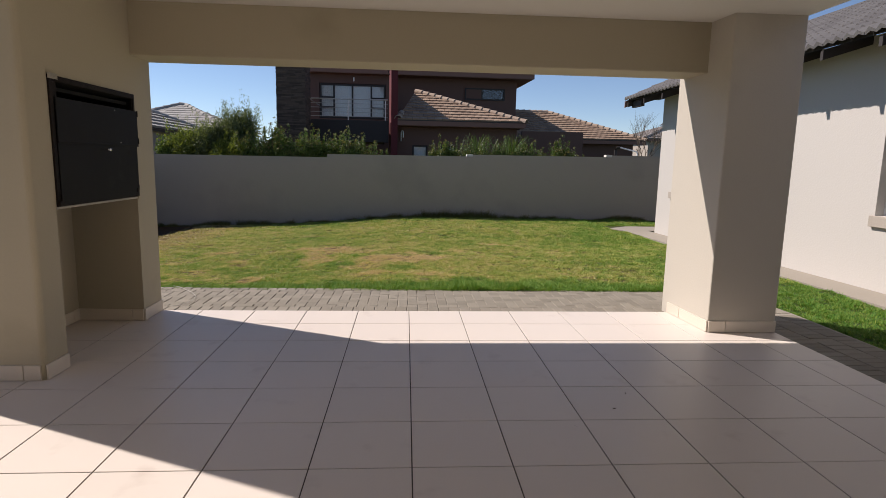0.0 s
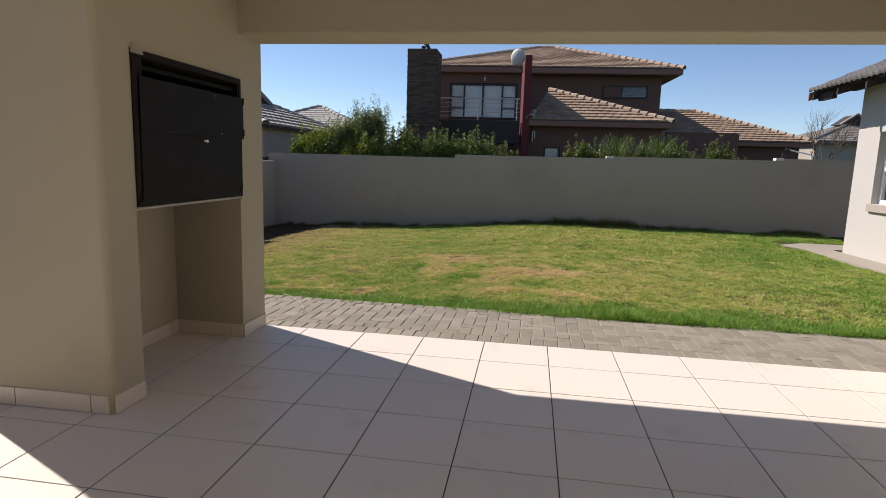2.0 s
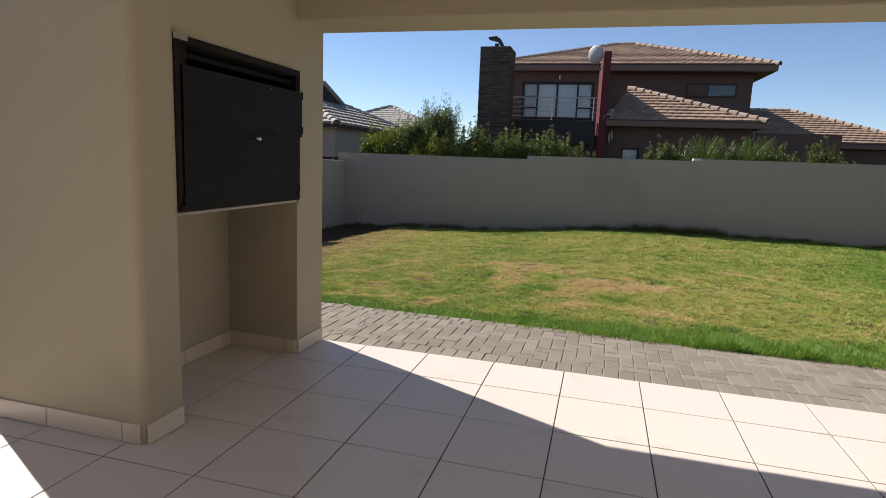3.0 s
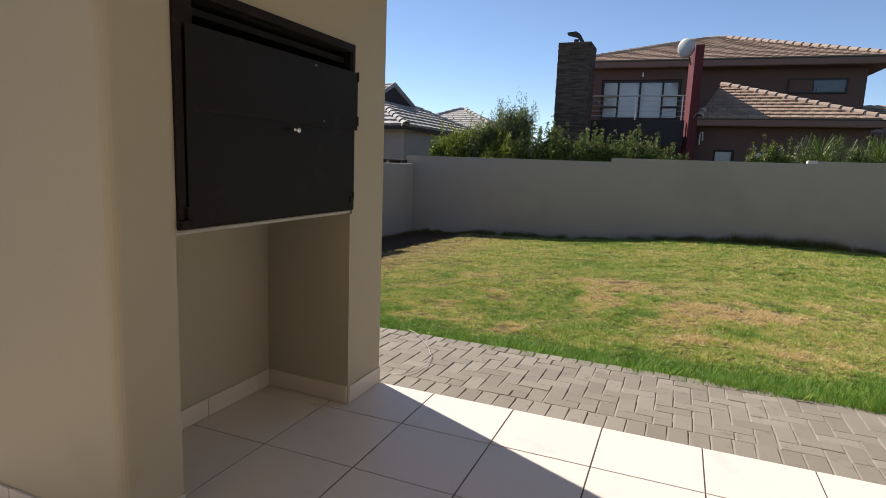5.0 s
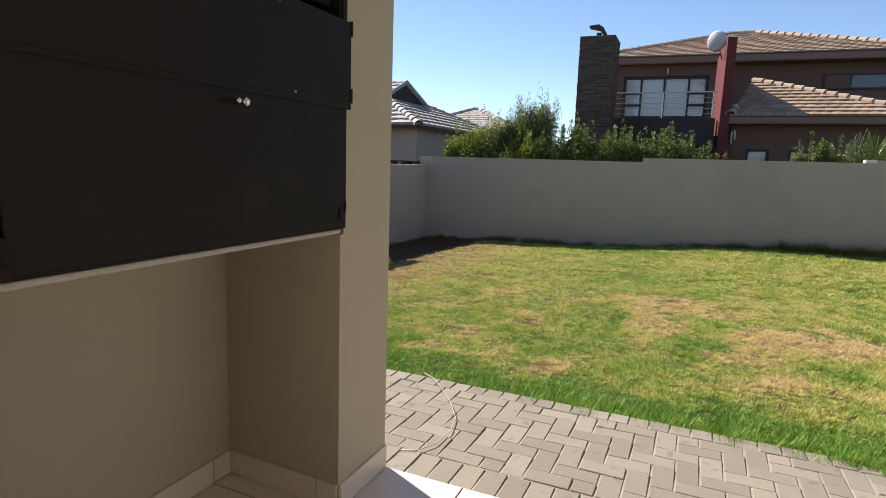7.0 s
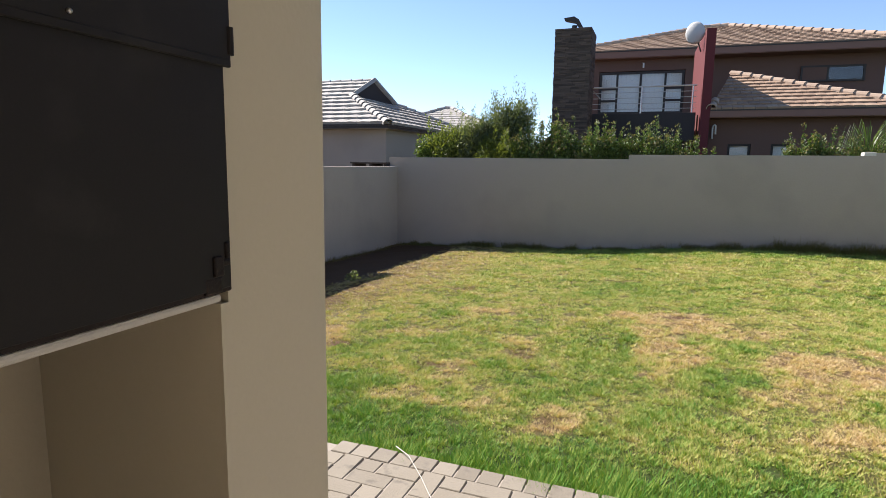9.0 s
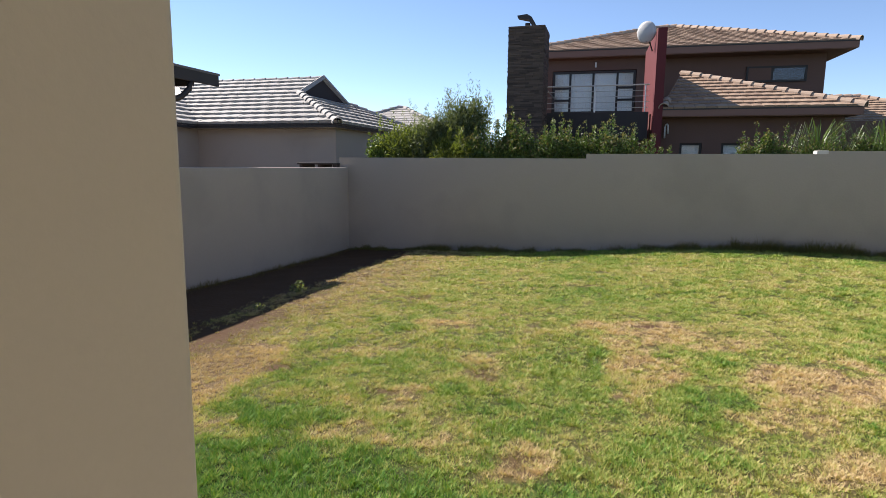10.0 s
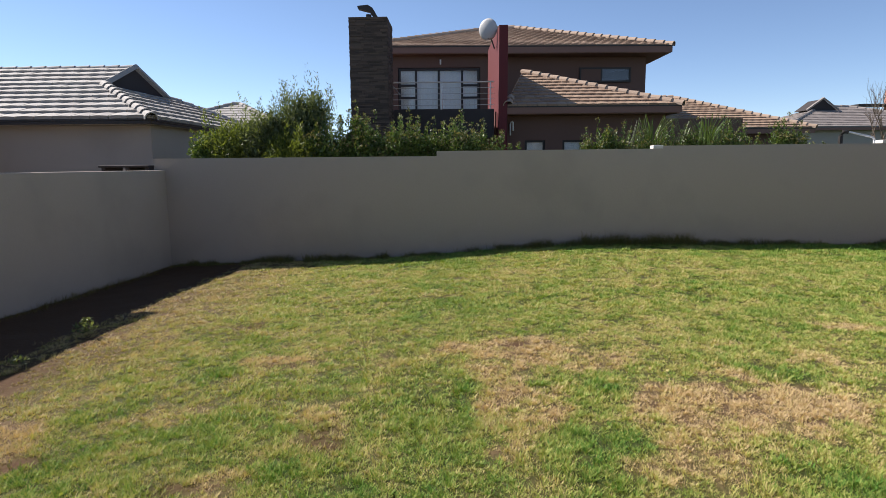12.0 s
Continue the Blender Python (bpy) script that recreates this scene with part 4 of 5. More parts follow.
    back = Matrix.Translation((-2.5, 27.9, 0)) @ Matrix.Rotation(radians(2.2), 4, "Z") @ Matrix.Translation((2.5, -27.9, 0)) @ cam_point @ Matrix.Scale(1.075, 4) @ cam_point.inverted()
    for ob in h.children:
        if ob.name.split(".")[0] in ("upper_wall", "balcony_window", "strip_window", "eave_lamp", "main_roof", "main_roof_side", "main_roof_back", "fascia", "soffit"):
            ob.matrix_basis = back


def build_stone_chimney():
    c = thing("chimney", "tall chimney clad in dark stacked slate", "chimney", at=(-4.35, 22.8, 0))
    x0, x1, y0, y1, top = -4.89, -3.82, 22.3, 23.5, 5.46
    core = part("core", boxes((x0 + 0.03 + 4.35, x1 - 0.03 + 4.35, y0 + 0.03 - 22.8, y1 - 0.03 - 22.8, -0.4, top - 0.03)), DARK_WALL, c)
    bm = bmesh.new()
    z = 1.2
    while z < top - 0.03:
        hgt = random.uniform(0.030, 0.060)
        for side in (0, 1, 2):
            s, e = (x0, x1) if side == 0 else (y0 + 0.02, y1)
            while s < e - 0.02:
                ln_ = min(random.uniform(0.14, 0.45), e - s)
                out = random.uniform(-0.008, 0.018)
                if side == 0:
                    box(bm, s, s + ln_ - 0.004, y0 - out, y0 + 0.04, z, z + hgt - 0.004)
                elif side == 1:
                    box(bm, x1 - 0.04, x1 + out, s, s + ln_ - 0.004, z, z + hgt - 0.004)
                else:
                    box(bm, x0 - out, x0 + 0.04, s, s + ln_ - 0.004, z, z + hgt - 0.004)
                s += ln_
        z += hgt
    bmesh.ops.translate(bm, verts=bm.verts, vec=(4.35, -22.8, 0))
    ob = part("stone_cladding", bm, STONE, c, "dark stacked slate strips")
    tagged(ob, kind="stuff")
    part("cap", boxes((x0 + 4.35 - 0.01, x1 + 4.35 + 0.01, y0 - 22.81, y1 - 22.79, top - 0.03, top + 0.02), bevel=0.01), STONE, c)
    bm = tube(bmesh.new(), [(-0.05, 0, top), (-0.05, 0, top + 0.20)], 0.08, n=12)
    cowl = part("cowl", bm, DARK_FASCIA_GAPS, c, "dark metal rotating cowl")
    bm = bmesh.new()
    ring = [(-0.36, 0.42), (-0.06, 0.45), (0.08, 0.36), (0.26, 0.05), (0.15, 0.03), (-0.02, 0.27), (-0.34, 0.35)]
    a, b = [bm.verts.new((x, -0.11, top + z)) for x, z in ring], [bm.verts.new((x, 0.11, top + z)) for x, z in ring]
    bm.faces.new(a), bm.faces.new(b[::-1])
    for i in range(len(ring)):
        j = (i + 1) % len(ring)
        bm.faces.new((a[j], a[i], b[i], b[j]))
    part("vane", bm, DARK_FASCIA_GAPS, cowl)
    d = thing("satellite_dish", "grey satellite dish behind the maroon fin wall", "satellite dish", at=(-0.92, 24.0, 5.48))
    bm = bmesh.new()
    n, rings = 24, 5
    pts = []
    for i in range(rings + 1):
        rr = 0.30 * i / rings
        pts.append([bm.verts.new((rr * math.cos(math.tau * k / n) * 0.95, 0.09 * (i / rings) ** 2 - 0.09, rr * math.sin(math.tau * k / n) * 1.08)) for k in range(n)] if i else [bm.verts.new((0, -0.09, 0))])
    for k in range(n):
        bm.faces.new((pts[0][0], pts[1][(k + 1) % n], pts[1][k]))
        for i in range(1, rings):
            bm.faces.new((pts[i][k], pts[i][(k + 1) % n], pts[i + 1][(k + 1) % n], pts[i + 1][k]))
    bmesh.ops.rotate(bm, verts=bm.verts, cent=(0, 0, 0), matrix=Matrix.Rotation(radians(-18), 3, "Z"))
    bmesh.ops.solidify(bm, geom=bm.faces, thickness=0.008)
    part("reflector", bm, DISH, d, smooth=True)
    part("mast", tube(bmesh.new(), [(0.0, -0.06, -0.05), (0.1, 0.1, -0.25), (0.2, 0.1, -0.55)], 0.022, n=8), DARK_FASCIA_GAPS, d)
    part("feed_arm", tube(bmesh.new(), [(0, -0.05, -0.28), (0, 0.30, -0.20)], 0.012, n=6), DARK_FASCIA_GAPS, d)


def build_grey_house():
    h = thing("house", "grey plastered single-storey house with silver-grey tiled roof", "house")
    ez, p = 2.41, 0.425
    for q in ((-13.1, -8.85, 18.4, 18.6, -0.5, ez), (-8.85, -8.65, 18.4, 27, -0.5, ez), (-13.1, -12.9, 16.6, 18.4, -0.5, ez), (-18, -13.1, 16.6, 16.8, -0.5, ez)):
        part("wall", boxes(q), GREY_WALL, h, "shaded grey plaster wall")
    k, kt = 2.5, 4.1
    G0, T = (-8.4 - k, 18 + k, ez + p * k), (-11.0, 22.1, ez + p * kt)
    Gb = (-8.4 - k, 26.2 - k, ez + p * k)
    # dark slabs below the tiles put joint shade into the colour
    front = plate(h, "front_slope", [(-12.6, 18, ez), (-8.4, 18, ez), G0, T, (-16.5, 22.1, T[2]), (-16.5, 20.5, ez + p * 2.5)], DARK_FASCIA_GAPS, 0.04)
    tile_slope(front, (-12.6, 18, ez), (-8.4, 18, ez), G0, (-12.6 - k, 18 + k, G0[2]), SILVER_I, w=0.41, h=0.415, rise=0.012, sub=2, lip=0.068, pieces=True, object_material=SILVER)
    tile_slope(front, (-12.6 - k, 18 + k, G0[2]), (G0[0] + 0.1, G0[1], G0[2]), (-10.98, 22.1, T[2]), (-12.6 - kt, 22.1, T[2]), SILVER_I, w=0.41, h=0.415, rise=0.012, sub=2, lip=0.068, pieces=True, object_material=SILVER)
    side = plate(h, "side_slope", [(-8.4, 18, ez), (-8.4, 26.2, ez), Gb, G0], DARK_FASCIA_GAPS, 0.04)
    tile_slope(side, (-8.4, 18, ez), (-8.4, 26.2, ez), Gb, G0, SILVER_I, w=0.41, h=0.415, rise=0.012, sub=2, lip=0.068)
    plate(h, "back_slope", [(-8.4, 26.2, ez), (-16.5, 26.2, ez), (-16.5, 22.1, T[2]), T, Gb], DARK_FASCIA_GAPS, 0.04)
    gab = plate(h, "gablet", [(G0[0] - 0.02, G0[1] + 0.1, G0[2]), (Gb[0] - 0.02, Gb[1] - 0.1, G0[2]), (-10.96, 22.1, T[2] - 0.05)], DARK_WALL, 0.03, "dark triangular gablet")
    for q in (G0, Gb):
        part("barge_board", tube(bmesh.new(), [(q[0] + 0.03, q[1], q[2] + 0.03), (T[0] + 0.06, T[1], T[2] + 0.03)], 0.085, n=4), SILVER, gab, "pale barge board")
    ridge(front, (-8.4, 18, ez), G0, SILVER, r=0.12)
    ridge(side, (-8.4, 26.2, ez), Gb, SILVER, r=0.12)
    ridge(front, T, (-16.5, 22.1, T[2]), SILVER, r=0.07, step=0.42)
    # the wing that comes forward
    W = [(-12.6, 16.2, ez), (-12.6, 18.0, ez), (-15.1, 20.5, ez + p * 2.5), (-15.1, 18.7, ez + p * 2.5)]
    wing = plate(h, "wing_slope", W, DARK_FASCIA_GAPS, 0.04)
    tile_slope(wing, W[0], W[1], W[2], W[3], SILVER_I, w=0.41, h=0.415, rise=0.012, sub=2, lip=0.068)
    plate(h, "wing_front", [(-17.6, 16.2, ez), W[0], W[3]], DARK_FASCIA_GAPS, 0.04)
    ridge(wing, W[0], W[3], SILVER, r=0.12)
    part("fascia", boxes((-12.6, -8.42, 18.02, 18.06, ez - 0.11, ez - 0.045), (-8.46, -8.42, 18.06, 26.2, ez - 0.11, ez - 0.045), (-12.64, -12.60, 16.2, 18.02, ez - 0.11, ez - 0.045)), DARK_FASCIA_GAPS, h)
    part("soffit", boxes((-12.9, -8.46, 18.06, 18.42, ez - 0.12, ez - 0.105), (-8.9, -8.46, 18.42, 26.2, ez - 0.12, ez - 0.105)), GREY_WALL, h)
    part("side_door", boxes((-12.9, -12.86, 16.65, 16.8, -0.4, 1.72)), DARK_FASCIA_GAPS, h, "dark door edge")
    # the nearer wing along the boundary, with fascia, rafters and downpipe
    b = thing("outbuilding", "pale grey outbuilding with dark fascia and downpipe", "building")
    [part("wall", boxes(q), HOUSE_PAINT, b) for q in ((-9.15, -8.95, 2.0, 12.68, -0.5, 2.86), (-14, -9.15, 12.48, 12.68, -0.5, 2.86))]
    part("fascia", boxes((-8.57, -8.52, 2.0, 13.64, 2.722, 2.934), bevel=0.006), DARK_FASCIA_GAPS, b)
    part("soffit", boxes((-8.95, -8.57, 2.0, 12.68, 2.86, 2.885), (-9.6, -8.57, 12.68, 13.61, 2.81, 2.885)), DARK_FASCIA_GAPS, b)
    for y in (13.0, 12.0, 11.0, 10.0, 9.0):
        part("rafter_end", boxes((-8.95, -8.58, y, y + 0.07, 2.66, 2.86)), DARK_FASCIA_GAPS, b)
    plate(b, "roof", [(-8.51, 2.0, 2.944), (-8.51, 13.66, 2.944), (-12.5, 13.66, 3.26), (-12.5, 2.0, 3.26)], CHAR_TILE, 0.04)
    part("downpipe", tube(bmesh.new(), [(-8.56, 12.95, 2.74), (-8.57, 12.93, 2.60), (-8.62, 12.8, 2.46), (-8.82, 12.34, 2.24), (-8.88, 12.23, 2.14), (-8.90, 12.2, 1.92), (-8.90, 12.2, -0.4)], 0.048, n=10), DARK_FASCIA_GAPS, b, "dark brown downpipe", True)
    # slatted dark frame standing behind the boundary wall
    r = thing("garden_bench", "dark slatted bench top behind the boundary wall", "bench", at=(-8.0, 16.4, 0))
    part("top_slat", boxes((-0.45, 0.50, -0.30, 0.30, 1.365, 1.405), bevel=0.008), DARK_FASCIA_GAPS, r)
    for x in (-0.40, 0.05, 0.42):
        part("leg", boxes((x, x + 0.07, -0.28, 0.28, -0.5, 1.365)), DARK_FASCIA_GAPS, r)


def build_outbuilding():
    """The lit building along the right-hand side of the garden."""
    g = thing("house", "pale plastered single-storey building with charcoal tiled roof", "house")
    X, Y1, zt = 5.9, 13.0, 3.17
    wins = [(10.95, 12.3), (5.15, 6.68)]
    ys = [-6.0, 5.15, 6.68, 10.95, 12.3, Y1]
    pieces = [(X + 0.22, 14, Y1 - 0.22, Y1, -0.5, zt)]
    for a, b in zip(ys, ys[1:]):
        if (a, b) in wins:
            pieces += [(X, X + 0.22, a, b, -0.5, 0.92), (X, X + 0.22, a, b, 2.19, zt)]
        else:
            pieces.append((X, X + 0.22, a, b, -0.5, zt))
    for q in pieces:
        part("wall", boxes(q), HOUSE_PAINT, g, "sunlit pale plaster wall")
    for a, b in wins:
        part("window_sill", boxes((X - 0.05, X - 0.001, a - 0.04, b + 0.04, 0.78, 0.92), bevel=0.006), GREY_WALL, g, "grey plaster window sill")
        xf = X + 0.14
        bm = bmesh.new()
        outer, inner = [(a, 0.92), (b, 0.92), (b, 2.19), (a, 2.19)], [(a + 0.06, 0.99), (b - 0.06, 0.99), (b - 0.06, 2.12), (a + 0.06, 2.12)]
        rings = [[bm.verts.new((x, *q)) for q in ring] for x in (xf - 0.025, xf + 0.025) for ring in (outer, inner)]
        for k in range(4):
            m = (k + 1) % 4
            for u, v in ((0, 1), (1, 3), (3, 2), (2, 0)):
                bm.faces.new((rings[u][k], rings[u][m], rings[v][m], rings[v][k]))
        w = part("window", bm, WHITE, g, "white painted window frame")
        part("mullion", boxes((xf - 0.023, xf + 0.023, (a + b) / 2 - 0.035, (a + b) / 2 + 0.035, 0.985, 2.125), bevel=0.004, seg=1), WHITE, w)
        for y0, y1 in ((a + 0.055, (a + b) / 2 - 0.036), ((a + b) / 2 + 0.036, b - 0.055)):
            part("transom", boxes((xf - 0.023, xf + 0.023, y0, y1, 1.50, 1.57), bevel=0.004, seg=1), WHITE, w)
        for y0, y1 in ((a + 0.06, (a + b) / 2 - 0.035), ((a + b) / 2 + 0.035, b - 0.06)):
            for z0, z1 in ((0.99, 1.50), (1.57, 2.12)):
                part("pane", boxes((xf - 0.003, xf + 0.003, y0, y1, z0, z1)), GLASS, w).visible_shadow = False
        # plain dark sheet behind the panes, larger than the opening
        part("dark_backing", boxes((X + 0.30, X + 0.33, a - 0.2, b + 0.2, 0.7, 2.4)), DARK_WALL, w)
    ez, ex, v = 3.01, 5.20, 13.6
    top = (9.6, 4.95)
    # slab inset and dark: shade under the tile ends is put into its colour
    roof = plate(g, "roof", [(ex + 0.09, v, ez + 0.04), (ex + 0.09, -6, ez + 0.04), (top[0], -6, top[1]), (top[0], v, top[1])], DARK_FASCIA_GAPS, 0.05)
    tile_slope(roof, (ex, v, ez), (ex, -4, ez), (top[0], -4, top[1]), (top[0], v, top[1]), CHAR_TILE, w=0.33, h=0.35, rise=0.05, sub=8, lip=0.03, stagger=0)
    part("barge_board", plate_mesh([(ex, ez - 0.02), (top[0], top[1] - 0.02), (top[0], top[1] - 0.20), (ex, ez - 0.17)], v - 0.02, v + 0.01), FASCIA, g, "grey-brown barge board")
    part("verge_strip", plate_mesh([(ex, ez + 0.07), (top[0], top[1] + 0.07), (top[0], top[1] + 0.045), (ex, ez + 0.045)], v - 0.08, v + 0.02), ALU, g, "metal verge strip")
    y = 13.55
    while y > -3:
        part("rafter_end", plate_mesh([(ex + 0.05, ez - 0.04), (X + 0.02, ez + 0.20), (X + 0.02, ez + 0.06), (ex + 0.05, ez - 0.16)], y - 0.05, y), DARK_FASCIA_GAPS, g)
        y -= 0.92
    [part("purlin", boxes(q), DARK_FASCIA_GAPS, g) for q in ((5.36, 5.44, 13.0, 13.55, 2.84, 2.98), (5.92, 6.02, 13.0, 13.55, 3.04, 3.22))]
    bm = bmesh.new()
    for ring in ([(5.35, -5, -0.02), (5.898, -5, -0.02), (5.898, 6.6, -0.02), (5.35, 6.6, -0.022)], [(5.35, 6.6, -0.022), (5.898, 6.6, -0.02), (5.898, 13.4, -0.085), (5.30, 13.4, -0.088)],
                 [(5.30, 13.4, -0.088), (7.5, 13.4, -0.085), (7.5, 14.4, -0.095), (5.75, 14.4, -0.095), (5.15, 13.95, -0.098)]):
        top_v, low_v = [bm.verts.new(p) for p in ring], [bm.verts.new((p[0], p[1], -0.4)) for p in ring]
        bm.faces.new(top_v), bm.faces.new(low_v[::-1])
        for q in range(len(ring)):
            bm.faces.new((top_v[q], low_v[q], low_v[(q + 1) % len(ring)], top_v[(q + 1) % len(ring)]))
    apron = part("apron", bm, CONCRETE)
    tagged(apron, "pale worn concrete apron round the outbuilding", "pavement", kind="structure")


def plate_mesh(ring, y0, y1):
    """A slab between y0 and y1 over a ring of (x, z)."""
    bm = bmesh.new()
    a, b = [bm.verts.new((x, y0, z)) for x, z in ring], [bm.verts.new((x, y1, z)) for x, z in ring]
    bm.faces.new(a), bm.faces.new(b[::-1])
    for i in range(len(ring)):
        j = (i + 1) % len(ring)
        bm.faces.new((a[j], a[i], b[i], b[j]))
    return bm


def hip_house(label, x0, x1, y0, y1, ez, p, wall_m, tile_m, tile_o, ov=0.4):
    h = thing("house", label, "house")
    for q in ((x0 + ov, x1 - ov, y0 + ov, y0 + ov + 0.2, -0.5, ez), (x0 + ov, x0 + ov + 0.2, y0 + ov + 0.2, y1 - ov, -0.5, ez), (x1 - ov - 0.2, x1 - ov, y0 + ov + 0.2, y1 - ov, -0.5, ez)):
        part("wall", boxes(q), wall_m, h)
    k = min(x1 - x0, y1 - y0) / 2
    if x1 - x0 >= y1 - y0:
        R0, R1 = (x0 + k, y0 + k, ez + p * k), (x1 - k, y0 + k, ez + p * k)
        f = [(x0, y0, ez), (x1, y0, ez), R1, R0]
        sides = [[(x1, y0, ez), (x1, y1, ez), R1, R1], [(x0, y1, ez), (x0, y0, ez), R0, R0]]
    else:
        R0, R1 = (x0 + k, y0 + k, ez + p * k), (x0 + k, y1 - k, ez + p * k)
        f = [(x0, y0, ez), (x1, y0, ez), R0, R0]
        sides = [[(x1, y0, ez), (x1, y1, ez), R1, R0], [(x0, y1, ez), (x0, y0, ez), R0, R1]]
    roof = plate(h, "roof", f if f[2] != f[3] else f[:3], tile_m, 0.05)
    tile_slope(roof, *f, tile_m, w=0.33, h=0.36, rise=0.012, sub=1)
    for s in sides:
        plate(h, "roof_side", s if s[2] != s[3] else s[:3], tile_m, 0.05)
        tile_slope(roof, *s, tile_m, w=0.33, h=0.36, rise=0.012, sub=1)
    ridge(roof, f[0], R0, tile_o, step=0.45)
    ridge(roof, f[1], f[2], tile_o, step=0.45)
    if f[2] != f[3]:
        ridge(roof, R0, R1, tile_o, step=0.45)
    part("fascia", boxes((x0, x1, y0 + 0.01, y0 + 0.05, ez - 0.2, ez - 0.03)), FASCIA, h)
    return h


def build_far_houses():
    hip_house("distant house with a grey tiled pyramid roof", -15.6, -8.8, 29.5, 36.0, 2.9, 0.42, BROWN_WALL, SILVER_I, SILVER)
    far = hip_house("distant house with a grey-brown tiled hip roof", 16.2, 26.5, 38.5, 47.0, 3.35, 0.34, GREY_WALL, FAR_TILE, FAR_RIDGE)
    part("gablet", plate_mesh([(19.3, 4.55), (21.0, 4.55), (20.15, 5.2)], 41.9, 43.4), DARK_WALL, far, "dark triangular gablet")
    for a, b in (((19.2, 4.55), (20.15, 5.25)), ((21.1, 4.55), (20.15, 5.25))):
        part("barge_board", tube(bmesh.new(), [(a[0], 41.85, a[1]), (b[0], 41.85, b[1])], 0.07, n=4), FAR_RIDGE, far)
    t = thing("house", "distant salmon house with flat roof and white band", "house")
    part("wall", boxes((31.2, 36, 55, 56, 0, 5.1)), GREY_WALL, t)
    part("band", boxes((30.9, 33.0, 54.95, 55.0, 5.1, 5.5)), WHITE, t)
    part("salmon_wall", boxes((32.95, 36, 54.2, 54.9, 0, 7.2)), SALMON, t)
    part("flat_roof", boxes((30.6, 32.9, 54.4, 55.4, 5.9, 6.1)), DARK_FASCIA_GAPS, t)
    pole = thing("roof_pipe", "white bent pipe rail above the garden wall", "pipe", at=(7.4, 20.0, 0))
    part("upright", tube(bmesh.new(), [(0, 0, -0.4), (0, 0, 2.0), (0.06, 0, 2.10), (0.15, 0, 2.10)], 0.05, n=8), DARK_FASCIA_GAPS, pole)
    part("arm", tube(bmesh.new(), [(0.12, 0, 2.11), (0.75, 0, 1.97), (0.80, 0, 1.92), (0.80, 0, 1.70)], 0.025, n=8), WHITE, pole)
    part("tray", boxes((0.55, 1.2, -0.2, 0.2, 1.66, 1.74)), WHITE, pole)


# ---- plants ----
def leaf_cloud(centres, count, size, up=0.3, long=2.2):
    """Diamond leaves spread over soft-edged clumps: vertices and quads."""
    c = np.array([q[:3] for q in centres], float)
    r = np.array([q[3:6] for q in centres], float)
    wts = (r[:, 0] * r[:, 1] * r[:, 2]) ** 0.7
    idx = rng.choice(len(c), count, p=wts / wts.sum())
    d = rng.normal(size=(count, 3))
    d /= np.linalg.norm(d, axis=1)[:, None]
    rad = rng.random(count) ** 0.38 * (0.82 + 0.36 * rng.random(count))
    pos = c[idx] + d * rad[:, None] * r[idx]
    a = rng.normal(size=(count, 3)) + d * 0.7
    a[:, 2] += up
    a /= np.linalg.norm(a, axis=1)[:, None]
    b = np.cross(a, rng.normal(size=(count, 3)))
    b /= np.linalg.norm(b, axis=1)[:, None]
    n = np.cross(a, b)
    s = size * (0.55 + 0.9 * rng.random(count))[:, None]
    V = np.stack([pos - a * s * 0.5, pos + b * s / long * 0.5 + n * s * 0.06, pos + a * s * 0.5, pos - b * s / long * 0.5 + n * s * 0.06], 1)
    F = np.arange(count * 4).reshape(-1, 4)
    return V.reshape(-1, 3), F


def shoot_leaves(shoots, each, size, long):
    """Leaves along upright young shoots (x, y, z0, z1, spread), closer in towards the tip: vertices and quads."""
    q = np.repeat(np.array(shoots, float), each, axis=0)
    k = len(q)
    t, a = rng.random(k), rng.random(k) * math.tau
    rad = q[:, 4] * (1.05 - 0.85 * t) * (0.3 + 0.7 * rng.random(k))
    lean = q[:, 4] * 0.8 * t ** 2
    pos = np.stack([q[:, 0] + rad * np.cos(a) + lean * np.cos(q[:, 0] * 37), q[:, 1] + rad * np.sin(a), q[:, 2] + (q[:, 3] - q[:, 2]) * t], 1)
    d = np.stack([np.cos(a), np.sin(a), 0.5 + 1.3 * rng.random(k)], 1)
    d /= np.linalg.norm(d, axis=1)[:, None]
    b = np.cross(d, rng.normal(size=(k, 3)))
    b /= np.linalg.norm(b, axis=1)[:, None]
    s = size * (0.6 + 0.6 * rng.random(k))[:, None] * (1.0 - 0.35 * t[:, None])
    V = np.stack([pos, pos + d * s * 0.5 + b * s / long * 0.5, pos + d * s, pos + d * s * 0.5 - b * s / long * 0.5], 1)
    return V.reshape(-1, 3), np.arange(k * 4).reshape(-1, 4)


